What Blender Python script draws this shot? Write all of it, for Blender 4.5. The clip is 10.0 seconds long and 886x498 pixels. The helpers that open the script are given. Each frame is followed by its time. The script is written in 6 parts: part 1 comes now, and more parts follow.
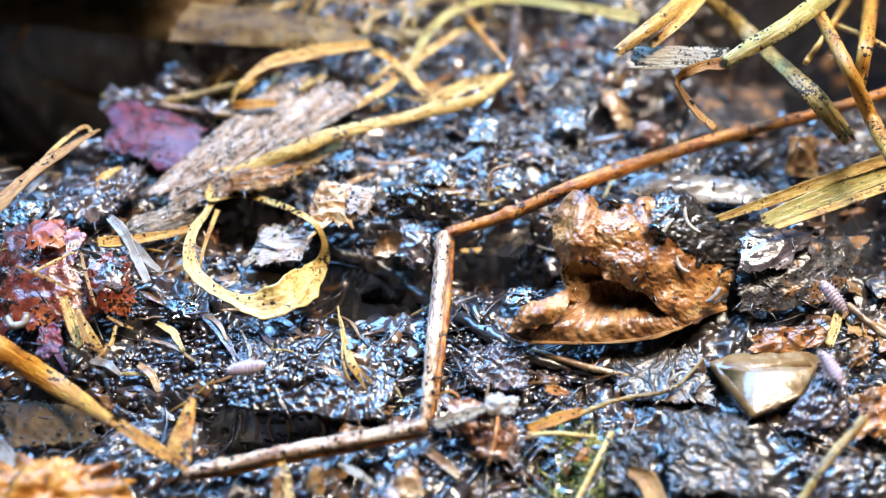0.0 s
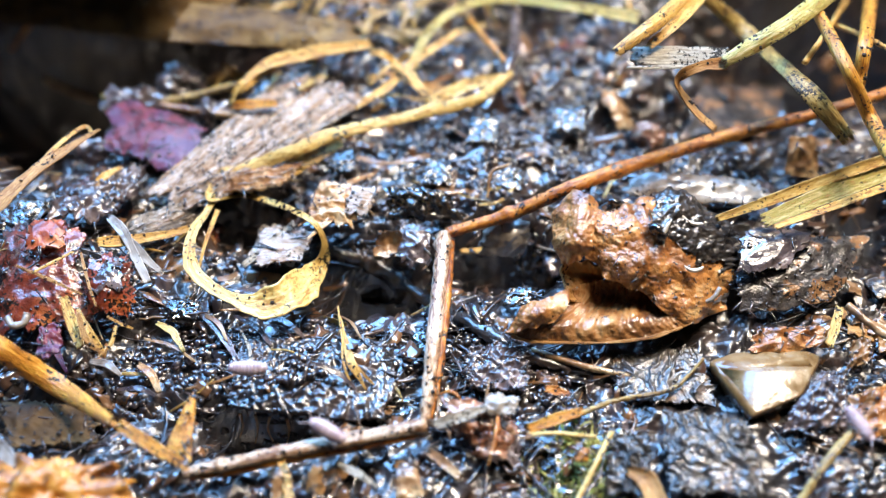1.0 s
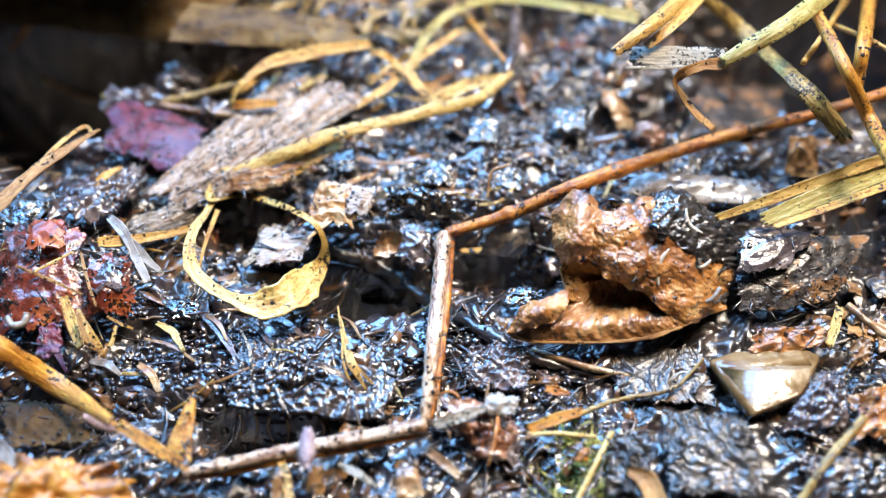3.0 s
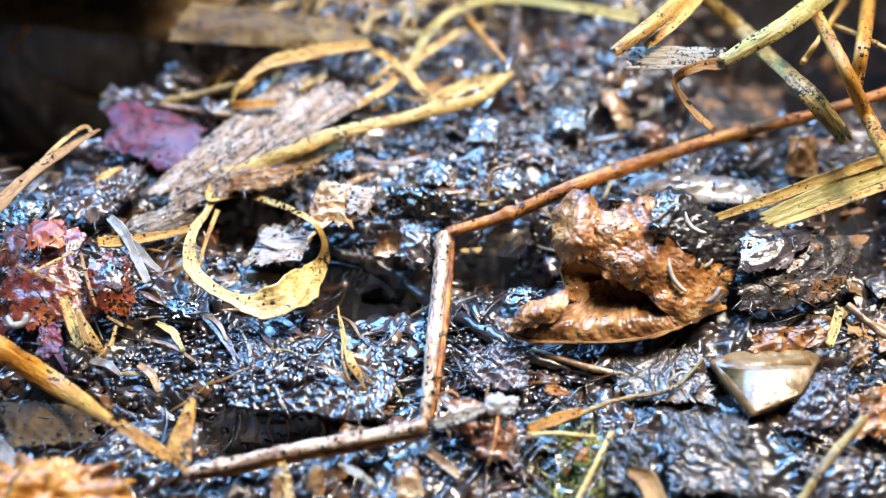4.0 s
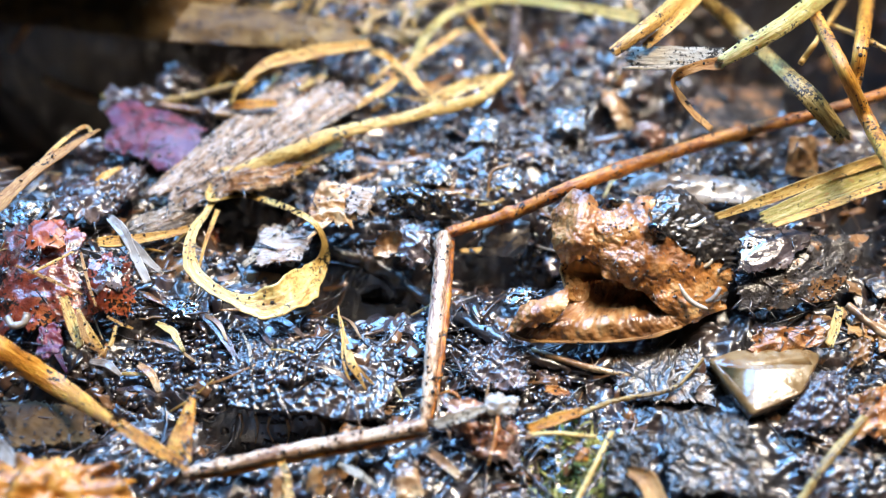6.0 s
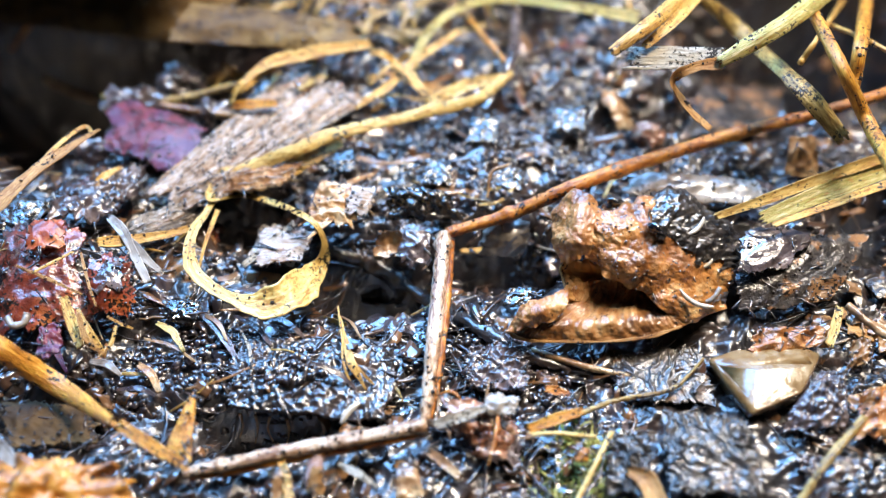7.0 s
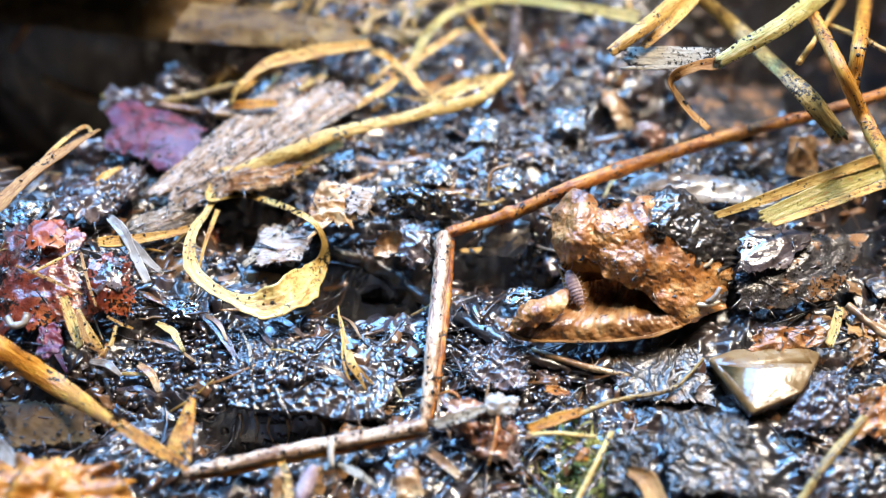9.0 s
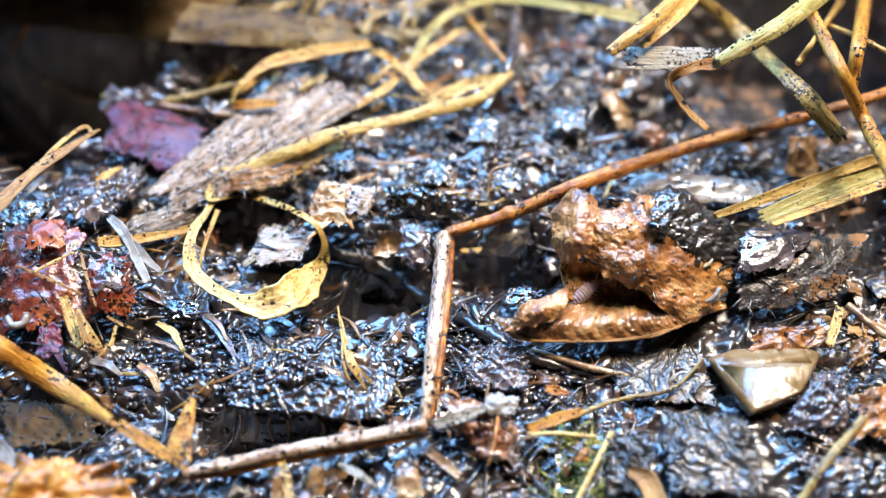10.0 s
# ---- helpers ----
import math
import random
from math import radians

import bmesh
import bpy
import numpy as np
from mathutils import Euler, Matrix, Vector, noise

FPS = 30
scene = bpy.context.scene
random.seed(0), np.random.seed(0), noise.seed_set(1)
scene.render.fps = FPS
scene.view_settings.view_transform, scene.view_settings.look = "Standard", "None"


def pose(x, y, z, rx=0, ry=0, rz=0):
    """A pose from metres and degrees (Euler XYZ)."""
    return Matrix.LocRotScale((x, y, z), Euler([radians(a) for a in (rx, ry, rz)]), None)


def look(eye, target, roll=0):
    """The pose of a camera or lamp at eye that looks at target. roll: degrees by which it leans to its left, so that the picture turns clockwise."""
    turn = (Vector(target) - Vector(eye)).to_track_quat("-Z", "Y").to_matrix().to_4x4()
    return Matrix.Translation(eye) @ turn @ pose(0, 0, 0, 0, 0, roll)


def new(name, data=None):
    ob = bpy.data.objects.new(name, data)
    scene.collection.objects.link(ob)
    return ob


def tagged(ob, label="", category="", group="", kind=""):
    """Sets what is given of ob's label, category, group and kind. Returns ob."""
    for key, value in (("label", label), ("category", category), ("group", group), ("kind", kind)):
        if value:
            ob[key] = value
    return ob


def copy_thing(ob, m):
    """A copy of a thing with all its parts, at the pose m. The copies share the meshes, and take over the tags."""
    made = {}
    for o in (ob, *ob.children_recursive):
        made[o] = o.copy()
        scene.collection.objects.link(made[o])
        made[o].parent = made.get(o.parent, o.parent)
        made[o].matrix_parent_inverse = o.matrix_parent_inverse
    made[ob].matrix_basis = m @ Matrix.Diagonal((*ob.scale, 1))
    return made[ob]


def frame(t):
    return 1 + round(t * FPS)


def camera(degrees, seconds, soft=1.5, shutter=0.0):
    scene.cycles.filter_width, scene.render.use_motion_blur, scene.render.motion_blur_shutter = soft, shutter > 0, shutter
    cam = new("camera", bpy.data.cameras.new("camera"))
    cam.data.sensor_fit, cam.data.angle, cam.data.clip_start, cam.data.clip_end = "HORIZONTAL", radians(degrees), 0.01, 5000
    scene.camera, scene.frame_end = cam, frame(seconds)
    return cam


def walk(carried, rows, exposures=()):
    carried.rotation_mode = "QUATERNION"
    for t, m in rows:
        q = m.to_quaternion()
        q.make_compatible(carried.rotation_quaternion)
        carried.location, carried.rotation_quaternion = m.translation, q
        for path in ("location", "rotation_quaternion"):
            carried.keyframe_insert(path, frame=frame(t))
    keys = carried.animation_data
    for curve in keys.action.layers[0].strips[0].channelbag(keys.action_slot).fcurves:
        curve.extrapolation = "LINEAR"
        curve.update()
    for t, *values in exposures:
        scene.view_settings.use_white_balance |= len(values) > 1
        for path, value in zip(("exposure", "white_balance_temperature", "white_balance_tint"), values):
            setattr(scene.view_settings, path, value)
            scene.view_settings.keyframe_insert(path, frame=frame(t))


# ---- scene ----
# A patch of wet compost seen from a hand's width: straw, rotten leaves, wood lice and small worms.
# Lengths below are in millimetres; MM turns them into metres.
MM = 0.001

# ---- camera ----
cam = camera(40, 10.0, soft=1.25)
EYE, AIM = Vector((0, -80.35, 95.76)) * MM, Vector((0, 0, 0))
cam.data.dof.use_dof = True
cam.data.dof.focus_distance = 0.1165
cam.data.dof.aperture_fstop = 13.5
walk(cam, [(0, look(EYE, AIM)), (10, look(EYE, AIM))])

# ---- light: a cold window beyond the heap, a warm lamp up to one side ----
world = bpy.data.worlds.new("room")
scene.world = world
world.use_nodes = True
world.node_tree.nodes["Background"].inputs["Color"].default_value = (0.55, 0.7, 1.0, 1)
world.node_tree.nodes["Background"].inputs["Strength"].default_value = 0.006


def area_lamp(name, eye, target, size_x, size_y, power, colour):
    data = bpy.data.lights.new(name, "AREA")
    data.shape, data.size, data.size_y = "RECTANGLE", size_x, size_y
    data.energy, data.color = power, colour
    ob = new(name, data)
    ob.matrix_world = look(eye, target)
    return ob


area_lamp("window_light", (-0.20, 0.60, 0.62), (0, 0, 0), 0.8, 0.64, 36.0, (0.21, 0.50, 1.0))
area_lamp("desk_lamp_light", (0.18, 0.18, 0.54), (0, 0, 0), 0.20, 0.20, 8.1, (1.0, 0.855, 0.68))
scene.view_settings.exposure = 0.0


# ---- materials ----
def mat(name, stops, size=1.2, rough=0.5, coat=0.5, coat_rough=0.12, bump=0.12, bump_size=0.5,
        speck=0.0, speck_size=0.35, grain=0.0, island=0.0, soil=(0.012, 0.009, 0.007), spec=0.5, metal=0.0, wet=1.5):
    """Noise-coloured wet stuff. size: patch size in mm; grain > 0: streaks along the length, in UV space."""
    m = bpy.data.materials.new(name)
    m.use_nodes = True
    nt = m.node_tree
    N, L = nt.nodes, nt.links
    bsdf = N["Principled BSDF"]
    tc = N.new("ShaderNodeTexCoord")
    mp = N.new("ShaderNodeMapping")
    L.new(tc.outputs["UV" if grain else "Object"], mp.inputs["Vector"])
    if grain:
        mp.inputs["Scale"].default_value = (1.0, grain, 1.0)

    def nz(s, detail=4.0, vec=None):
        n = N.new("ShaderNodeTexNoise")
        n.inputs["Scale"].default_value = 1000.0 / s
        n.inputs["Detail"].default_value = detail
        L.new(vec or mp.outputs["Vector"], n.inputs["Vector"])
        return n.outputs["Fac"]

    def calc(op, a, b):
        n = N.new("ShaderNodeMath")
        n.operation = op
        for i, v in enumerate((a, b)):
            if isinstance(v, (int, float)):
                n.inputs[i].default_value = v
            else:
                L.new(v, n.inputs[i])
        return n.outputs[0]

    fac = calc("ADD", calc("MULTIPLY", nz(size * 4), 0.6), calc("MULTIPLY", nz(size), 0.4))
    if island:
        g = N.new("ShaderNodeNewGeometry")
        fac = calc("ADD", calc("MULTIPLY", fac, 1 - island), calc("MULTIPLY", g.outputs["Random Per Island"], island))
    fac = calc("ADD", calc("MULTIPLY", calc("SUBTRACT", fac, 0.5), 1.0 if island else 2.2), 0.5)
    ramp = N.new("ShaderNodeValToRGB")
    el = ramp.color_ramp.elements
    while len(el) < len(stops):
        el.new(0.5)
    for e, (p, c) in zip(el, stops):
        e.position, e.color = p, (*c, 1)
    L.new(fac, ramp.inputs["Fac"])
    col = ramp.outputs["Color"]
    if speck:
        cut = N.new("ShaderNodeMapRange")
        cut.inputs["From Min"].default_value = 1 - speck - 0.015
        cut.inputs["From Max"].default_value = 1 - speck + 0.015
        ob = N.new("ShaderNodeMapping")
        L.new(tc.outputs["Object"], ob.inputs["Vector"])
        a = calc("ADD", calc("MULTIPLY", nz(speck_size, 2.0, ob.outputs["Vector"]), 0.6),
                 calc("MULTIPLY", nz(speck_size * 6, 1.0, ob.outputs["Vector"]), 0.4))
        L.new(a, cut.inputs["Value"])
        mix = N.new("ShaderNodeMix")
        mix.data_type = "RGBA"
        L.new(cut.outputs["Result"], mix.inputs["Factor"])
        L.new(col, mix.inputs["A"])
        mix.inputs["B"].default_value = (*soil, 1)
        col = mix.outputs["Result"]
    L.new(col, bsdf.inputs["Base Color"])
    rr = N.new("ShaderNodeMapRange")
    rr.inputs["To Min"].default_value, rr.inputs["To Max"].default_value = max(0.05, rough - 0.18), min(1, rough + 0.18)
    L.new(nz(size * 1.7), rr.inputs["Value"])
    L.new(rr.outputs["Result"], bsdf.inputs["Roughness"])
    bsdf.inputs["Specular IOR Level"].default_value = spec
    bsdf.inputs["Metallic"].default_value = metal
    bsdf.inputs["Coat Weight"].default_value = coat
    bsdf.inputs["Coat Roughness"].default_value = coat_rough
    bsdf.inputs["Coat IOR"].default_value = wet
    if bump:
        b = N.new("ShaderNodeBump")
        b.inputs["Strength"].default_value = 1.0
        b.inputs["Distance"].default_value = bump * MM
        fine = calc("ADD", calc("MULTIPLY", nz(bump_size * 0.4, 2.0), 0.2), nz(bump_size, 3.0))
        L.new(calc("ADD", fine, calc("MULTIPLY", nz(bump_size * 3.5, 3.0), 1.5)), b.inputs["Height"])
        L.new(b.outputs["Normal"], bsdf.inputs["Normal"])
        L.new(b.outputs["Normal"], bsdf.inputs["Coat Normal"])
    return m


M_SOIL = mat("wet_black_soil", [(0.25, (0.006, 0.005, 0.006)), (0.55, (0.020, 0.015, 0.015)), (0.75, (0.050, 0.030, 0.024)), (0.9, (0.07, 0.06, 0.056))],
             size=1.6, rough=0.45, coat=1.0, coat_rough=0.10, bump=0.06, bump_size=0.27, wet=1.72)
M_CRUMB = mat("wet_crumb", [(0.15, (0.006, 0.005, 0.005)), (0.5, (0.020, 0.014, 0.013)), (0.8, (0.06, 0.032, 0.022)), (0.97, (0.13, 0.085, 0.05))],
              size=0.8, rough=0.35, coat=1.0, coat_rough=0.08, bump=0.03, bump_size=0.4, island=0.6, wet=1.72)
M_FIBRE = mat("rotten_fibre", [(0.1, (0.008, 0.006, 0.006)), (0.55, (0.024, 0.018, 0.017)), (0.72, (0.08, 0.042, 0.024)), (0.90, (0.22, 0.13, 0.06)), (0.99, (0.45, 0.36, 0.24))],
              size=0.8, rough=0.4, coat=0.9, coat_rough=0.1, bump=0.02, bump_size=0.3, island=0.75, wet=1.72)
M_FLAKE = mat("rotten_flake", [(0.1, (0.008, 0.006, 0.007)), (0.42, (0.022, 0.016, 0.016)), (0.62, (0.10, 0.045, 0.02)), (0.84, (0.24, 0.12, 0.05)), (0.98, (0.40, 0.30, 0.17))],
              size=0.8, rough=0.35, coat=1.0, coat_rough=0.1, bump=0.03, bump_size=0.4, island=0.7, wet=1.72)
M_STRAW = mat("yellow_straw", [(0.2, (0.27, 0.10, 0.022)), (0.5, (0.58, 0.33, 0.070)), (0.8, (0.76, 0.53, 0.17))],
              size=0.7, rough=0.5, coat=0.15, coat_rough=0.2, bump=0.06, bump_size=0.28, speck=0.395, grain=7.0)
M_PALE = mat("pale_straw", [(0.2, (0.34, 0.15, 0.035)), (0.45, (0.62, 0.41, 0.11)), (0.8, (0.78, 0.62, 0.25))],
             size=0.7, rough=0.45, coat=0.15, coat_rough=0.2, bump=0.05, bump_size=0.28, speck=0.395, grain=7.0)
M_GREEN = mat("green_yellow_straw", [(0.2, (0.42, 0.20, 0.05)), (0.40, (0.36, 0.33, 0.07)), (0.6, (0.58, 0.48, 0.17)), (0.85, (0.76, 0.64, 0.34))],
              size=0.8, rough=0.45, coat=0.15, coat_rough=0.2, bump=0.07, bump_size=0.25, speck=0.395, grain=9.0)
M_ORANGE = mat("orange_straw", [(0.2, (0.26, 0.085, 0.014)), (0.5, (0.58, 0.250, 0.030)), (0.8, (0.78, 0.45, 0.075))],
               size=0.8, rough=0.42, coat=0.25, coat_rough=0.15, bump=0.06, bump_size=0.3, speck=0.395, grain=6.0)
M_DULL = mat("dull_olive_straw", [(0.2, (0.12, 0.06, 0.02)), (0.5, (0.35, 0.23, 0.06)), (0.8, (0.54, 0.39, 0.13))],
             size=0.8, rough=0.45, coat=0.3, coat_rough=0.15, bump=0.08, bump_size=0.35, speck=0.44, grain=5.0)
M_STICK = mat("reddish_stalk", [(0.2, (0.15, 0.035, 0.006)), (0.5, (0.45, 0.145, 0.018)), (0.8, (0.68, 0.30, 0.042))],
              size=1.0, rough=0.42, coat=0.18, coat_rough=0.15, bump=0.10, bump_size=0.45, speck=0.40, grain=3.0)
M_STEM = mat("pinkish_wet_stem", [(0.25, (0.17, 0.06, 0.022)), (0.48, (0.52, 0.31, 0.17)), (0.75, (0.82, 0.68, 0.52))],
             size=0.8, rough=0.3, coat=0.8, coat_rough=0.15, bump=0.10, bump_size=0.4, speck=0.37, grain=5.0)
M_CHIP = mat("grey_wood_chip", [(0.2, (0.26, 0.22, 0.16)), (0.5, (0.50, 0.46, 0.38)), (0.8, (0.70, 0.66, 0.56))],
             size=0.6, rough=0.55, coat=0.12, bump=0.08, bump_size=0.25, speck=0.44, grain=10.0)
M_ROLL = mat("wet_brown_leaf", [(0.15, (0.10, 0.036, 0.010)), (0.40, (0.33, 0.125, 0.032)), (0.62, (0.53, 0.235, 0.066)), (0.9, (0.76, 0.52, 0.25))],
             size=1.6, rough=0.5, spec=0.3, coat=1.0, coat_rough=0.05, bump=0.13, bump_size=0.27, wet=1.65, speck=0.37, speck_size=0.4)
M_MUD = mat("black_mud", [(0.2, (0.010, 0.009, 0.009)), (0.5, (0.030, 0.026, 0.025)), (0.85, (0.085, 0.072, 0.064))],
            size=1.2, rough=0.4, coat=1.0, coat_rough=0.10, bump=0.12, bump_size=0.34, wet=1.72)
M_FLAP = mat("glossy_dark_leaf", [(0.2, (0.11, 0.042, 0.013)), (0.5, (0.33, 0.145, 0.045)), (0.8, (0.55, 0.33, 0.14))],
             size=1.2, rough=0.6, spec=0.2, wet=1.65, coat=1.0, coat_rough=0.06, bump=0.09, bump_size=0.30, speck=0.33)
M_ROLLMUD = mat("muddy_leaf", [(0.2, (0.014, 0.012, 0.012)), (0.42, (0.05, 0.043, 0.041)), (0.53, (0.10, 0.088, 0.08)), (0.60, (0.28, 0.135, 0.055)), (0.9, (0.44, 0.23, 0.09))],
                size=1.6, rough=0.4, coat=0.7, coat_rough=0.10, bump=0.10, bump_size=0.3, speck=0.40, wet=1.72)
M_RED = mat("rotten_red_leaf", [(0.25, (0.045, 0.010, 0.009)), (0.48, (0.17, 0.034, 0.019)), (0.68, (0.32, 0.068, 0.027)), (0.92, (0.55, 0.18, 0.05))],
            size=1.8, rough=0.3, coat=1.0, coat_rough=0.12, bump=0.10, bump_size=0.4, speck=0.44)
M_ORANGERED = mat("orange_red_rot", [(0.2, (0.12, 0.02, 0.010)), (0.5, (0.36, 0.075, 0.025)), (0.8, (0.55, 0.20, 0.08))],
                  size=1.2, rough=0.4, coat=0.15, coat_rough=0.2, bump=0.06, bump_size=0.4, speck=0.36)
M_PELLET = mat("wet_pellet", [(0.2, (0.012, 0.010, 0.012)), (0.6, (0.040, 0.030, 0.036)), (0.95, (0.12, 0.08, 0.07))],
               size=0.8, rough=0.35, coat=1.0, coat_rough=0.2, bump=0.02, bump_size=0.25, island=0.5, wet=1.72)
M_PURPLE = mat("purple_leaf", [(0.2, (0.050, 0.010, 0.014)), (0.42, (0.17, 0.030, 0.040)), (0.6, (0.10, 0.040, 0.085)), (0.78, (0.14, 0.05, 0.10)), (0.95, (0.34, 0.08, 0.03))],
               size=2.4, rough=0.5, coat=0.35, coat_rough=0.3, bump=0.08, bump_size=0.7, speck=0.36, spec=0.3)
M_HUSK = mat("fibrous_husk", [(0.2, (0.18, 0.085, 0.045)), (0.45, (0.36, 0.27, 0.20)), (0.78, (0.52, 0.50, 0.53))],
             size=0.9, rough=0.4, coat=0.8, coat_rough=0.15, bump=0.06, bump_size=0.35, speck=0.41, grain=5.0)
M_GREYLEAF = mat("grey_purple_skin", [(0.2, (0.024, 0.018, 0.021)), (0.5, (0.085, 0.066, 0.070)), (0.8, (0.24, 0.19, 0.19))],
                 size=1.6, rough=0.3, coat=1.0, coat_rough=0.10, bump=0.07, bump_size=0.32, speck=0.36, wet=1.72)
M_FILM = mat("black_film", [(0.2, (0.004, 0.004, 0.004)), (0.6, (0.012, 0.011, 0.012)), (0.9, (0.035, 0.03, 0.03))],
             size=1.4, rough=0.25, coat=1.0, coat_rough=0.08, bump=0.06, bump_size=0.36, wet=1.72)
M_SLIME = mat("grey_slime", [(0.2, (0.014, 0.013, 0.013)), (0.5, (0.040, 0.036, 0.034)), (0.7, (0.085, 0.070, 0.058)), (0.9, (0.22, 0.115, 0.055))],
              size=1.3, rough=0.35, coat=1.0, coat_rough=0.05, bump=0.13, bump_size=0.36, speck=0.36, wet=1.58)
# grains with a pale base colour that stands in for tiny glints
M_GLINT_GRIT = mat("glint_grit", [(0.2, (0.10, 0.09, 0.085)), (0.6, (0.26, 0.24, 0.22)), (0.9, (0.55, 0.53, 0.50))],
             size=0.5, rough=0.2, coat=1.0, coat_rough=0.1, bump=0, island=0.7)
M_DIRT = mat("black_dirt", [(0.2, (0.008, 0.006, 0.005)), (0.8, (0.035, 0.024, 0.018))], size=0.4, rough=0.75, coat=0.1, coat_rough=0.3, bump=0.03, bump_size=0.15, spec=0.3)
M_TAN = mat("tan_rotten_leaf", [(0.2, (0.13, 0.06, 0.025)), (0.5, (0.36, 0.20, 0.09)), (0.8, (0.60, 0.44, 0.25))],
            size=1.4, rough=0.4, coat=0.8, coat_rough=0.15, bump=0.08, bump_size=0.5, speck=0.37)
M_WET = mat("pale_wet_skin", [(0.2, (0.16, 0.12, 0.09)), (0.5, (0.33, 0.29, 0.25)), (0.8, (0.50, 0.47, 0.44))],
            size=1.4, rough=0.35, coat=0.9, coat_rough=0.16, bump=0.05, bump_size=0.6, speck=0.35)
M_PINK = mat("pink_lump", [(0.2, (0.08, 0.032, 0.02)), (0.45, (0.30, 0.12, 0.06)), (0.62, (0.50, 0.30, 0.20)), (0.85, (0.74, 0.60, 0.50))],
             size=0.8, rough=0.3, coat=1.0, coat_rough=0.12, bump=0.08, bump_size=0.45, speck=0.42)
M_CLOD = mat("orange_rot", [(0.2, (0.11, 0.036, 0.010)), (0.5, (0.44, 0.165, 0.020)), (0.8, (0.62, 0.31, 0.055))],
             size=1.2, rough=0.5, coat=0.3, coat_rough=0.2, bump=0.12, bump_size=0.6, speck=0.36)
# dry tan leaf, its colour lowered so that it looks shaded
M_DRY_SHADED = mat("shaded_dry_leaf", [(0.2, (0.06, 0.032, 0.012)), (0.5, (0.15, 0.09, 0.033)), (0.8, (0.24, 0.165, 0.068))],
            size=2.2, rough=0.65, coat=0.05, coat_rough=0.3, bump=0.08, bump_size=0.8, speck=0.36, spec=0.25)
# darker copy of the dry leaf, with shade put into its colour
M_SHADED = mat("shaded_brown_leaf", [(0.2, (0.030, 0.016, 0.006)), (0.5, (0.085, 0.048, 0.016)), (0.8, (0.17, 0.11, 0.045))],
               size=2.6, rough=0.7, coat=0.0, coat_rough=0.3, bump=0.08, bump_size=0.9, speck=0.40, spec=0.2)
M_LEAFTAN = mat("tan_blade", [(0.2, (0.20, 0.08, 0.022)), (0.5, (0.38, 0.19, 0.06)), (0.8, (0.54, 0.33, 0.13))],
                size=0.8, rough=0.55, coat=0.04, coat_rough=0.2, bump=0.05, bump_size=0.3, speck=0.37, grain=6.0, spec=0.3)
M_FRAY = mat("frayed_leaf", [(0.2, (0.16, 0.065, 0.02)), (0.45, (0.48, 0.255, 0.10)), (0.78, (0.76, 0.58, 0.36))],
             size=0.8, rough=0.45, coat=0.6, coat_rough=0.14, bump=0.10, bump_size=0.3, speck=0.38)
M_STONE = mat("smooth_wet_pebble", [(0.2, (0.13, 0.065, 0.020)), (0.45, (0.22, 0.13, 0.05)), (0.8, (0.30, 0.22, 0.12))],
              size=1.5, rough=0.3, coat=1.0, coat_rough=0.16, bump=0.05, bump_size=0.5, speck=0.34)
M_MOSS = mat("moss", [(0.2, (0.09, 0.11, 0.02)), (0.5, (0.22, 0.24, 0.05)), (0.9, (0.48, 0.44, 0.15))],
             size=0.6, rough=0.4, coat=0.6, bump=0.03, bump_size=0.3, island=0.6)
M_LOUSE = mat("pink_grey_shell", [(0.2, (0.30, 0.21, 0.25)), (0.5, (0.48, 0.37, 0.40)), (0.8, (0.64, 0.54, 0.54))],
              size=0.4, rough=0.35, coat=0.6, coat_rough=0.2, bump=0.02, bump_size=0.15)
M_LOUSE_LEG = mat("pale_leg", [(0.2, (0.34, 0.26, 0.26)), (0.8, (0.55, 0.46, 0.44))], size=0.4, rough=0.4, coat=0.4, bump=0)
M_WHITE = mat("milky_worm_skin", [(0.2, (0.55, 0.48, 0.38)), (0.8, (0.82, 0.78, 0.70))], size=0.4, rough=0.3, coat=0.8, bump=0.02, bump_size=0.2)

# ---- the heap's large forms and unseen shading banks: centre x, y, reach x, y, height ----
FORMS = (
    (-45.9, 33.9, 17.0, 12.0, -40.0),
    (-36.6, 30.8, 8.0, 6.0, -7.0),
    (-48.3, 16.1, 5.0, 4.5, -8.0),
    (-8.2, -4.7, 5.4, 3.2, -9.0),
    (-20.0, 3.5, 3.6, 3.0, -8.0),
    (6.1, -2.2, 6.0, 3.0, -7.0),
    (45.8, 3.2, 5.5, 4.0, -8.0),
    (-16.2, -21.8, 6.5, 2.2, -5.5),
    (-36.0, -20.6, 7.0, 2.6, -6.0),
    (20.8, 19.7, 5.5, 2.0, -4.5),
    (11.5, 38.1, 9.0, 5.0, -5.0),
    (-18.1, 19.2, 10.0, 7.0, 3.0),
    (-39.4, -4.4, 8.0, 6.0, 4.0),
    (-15.0, -17.2, 9.0, 3.5, 2.0),
    (4.6, 8.8, 8.0, 6.0, 2.0),
    (22.6, -2.9, 10.0, 6.0, 1.5),
    (47.9, 36.0, 14.0, 9.0, -28.0),
    (32.2, 21.1, 8.0, 4.5, -8.0),
    # unseen ridge behind the heap, added to shade its far band
    (10.0, 79.0, 50.0, 13.0, 48.0),
    (26.3, -23.9, 12.0, 4.0, 1.0),
    # unseen banks past the left and far corners, added to block light
    (-66.0, 76.0, 32.0, 14.5, 78.0),
    (-78.0, 22.0, 17.0, 22.0, 30.0),
    (66.0, 77.0, 28.0, 14.5, 75.0),
)


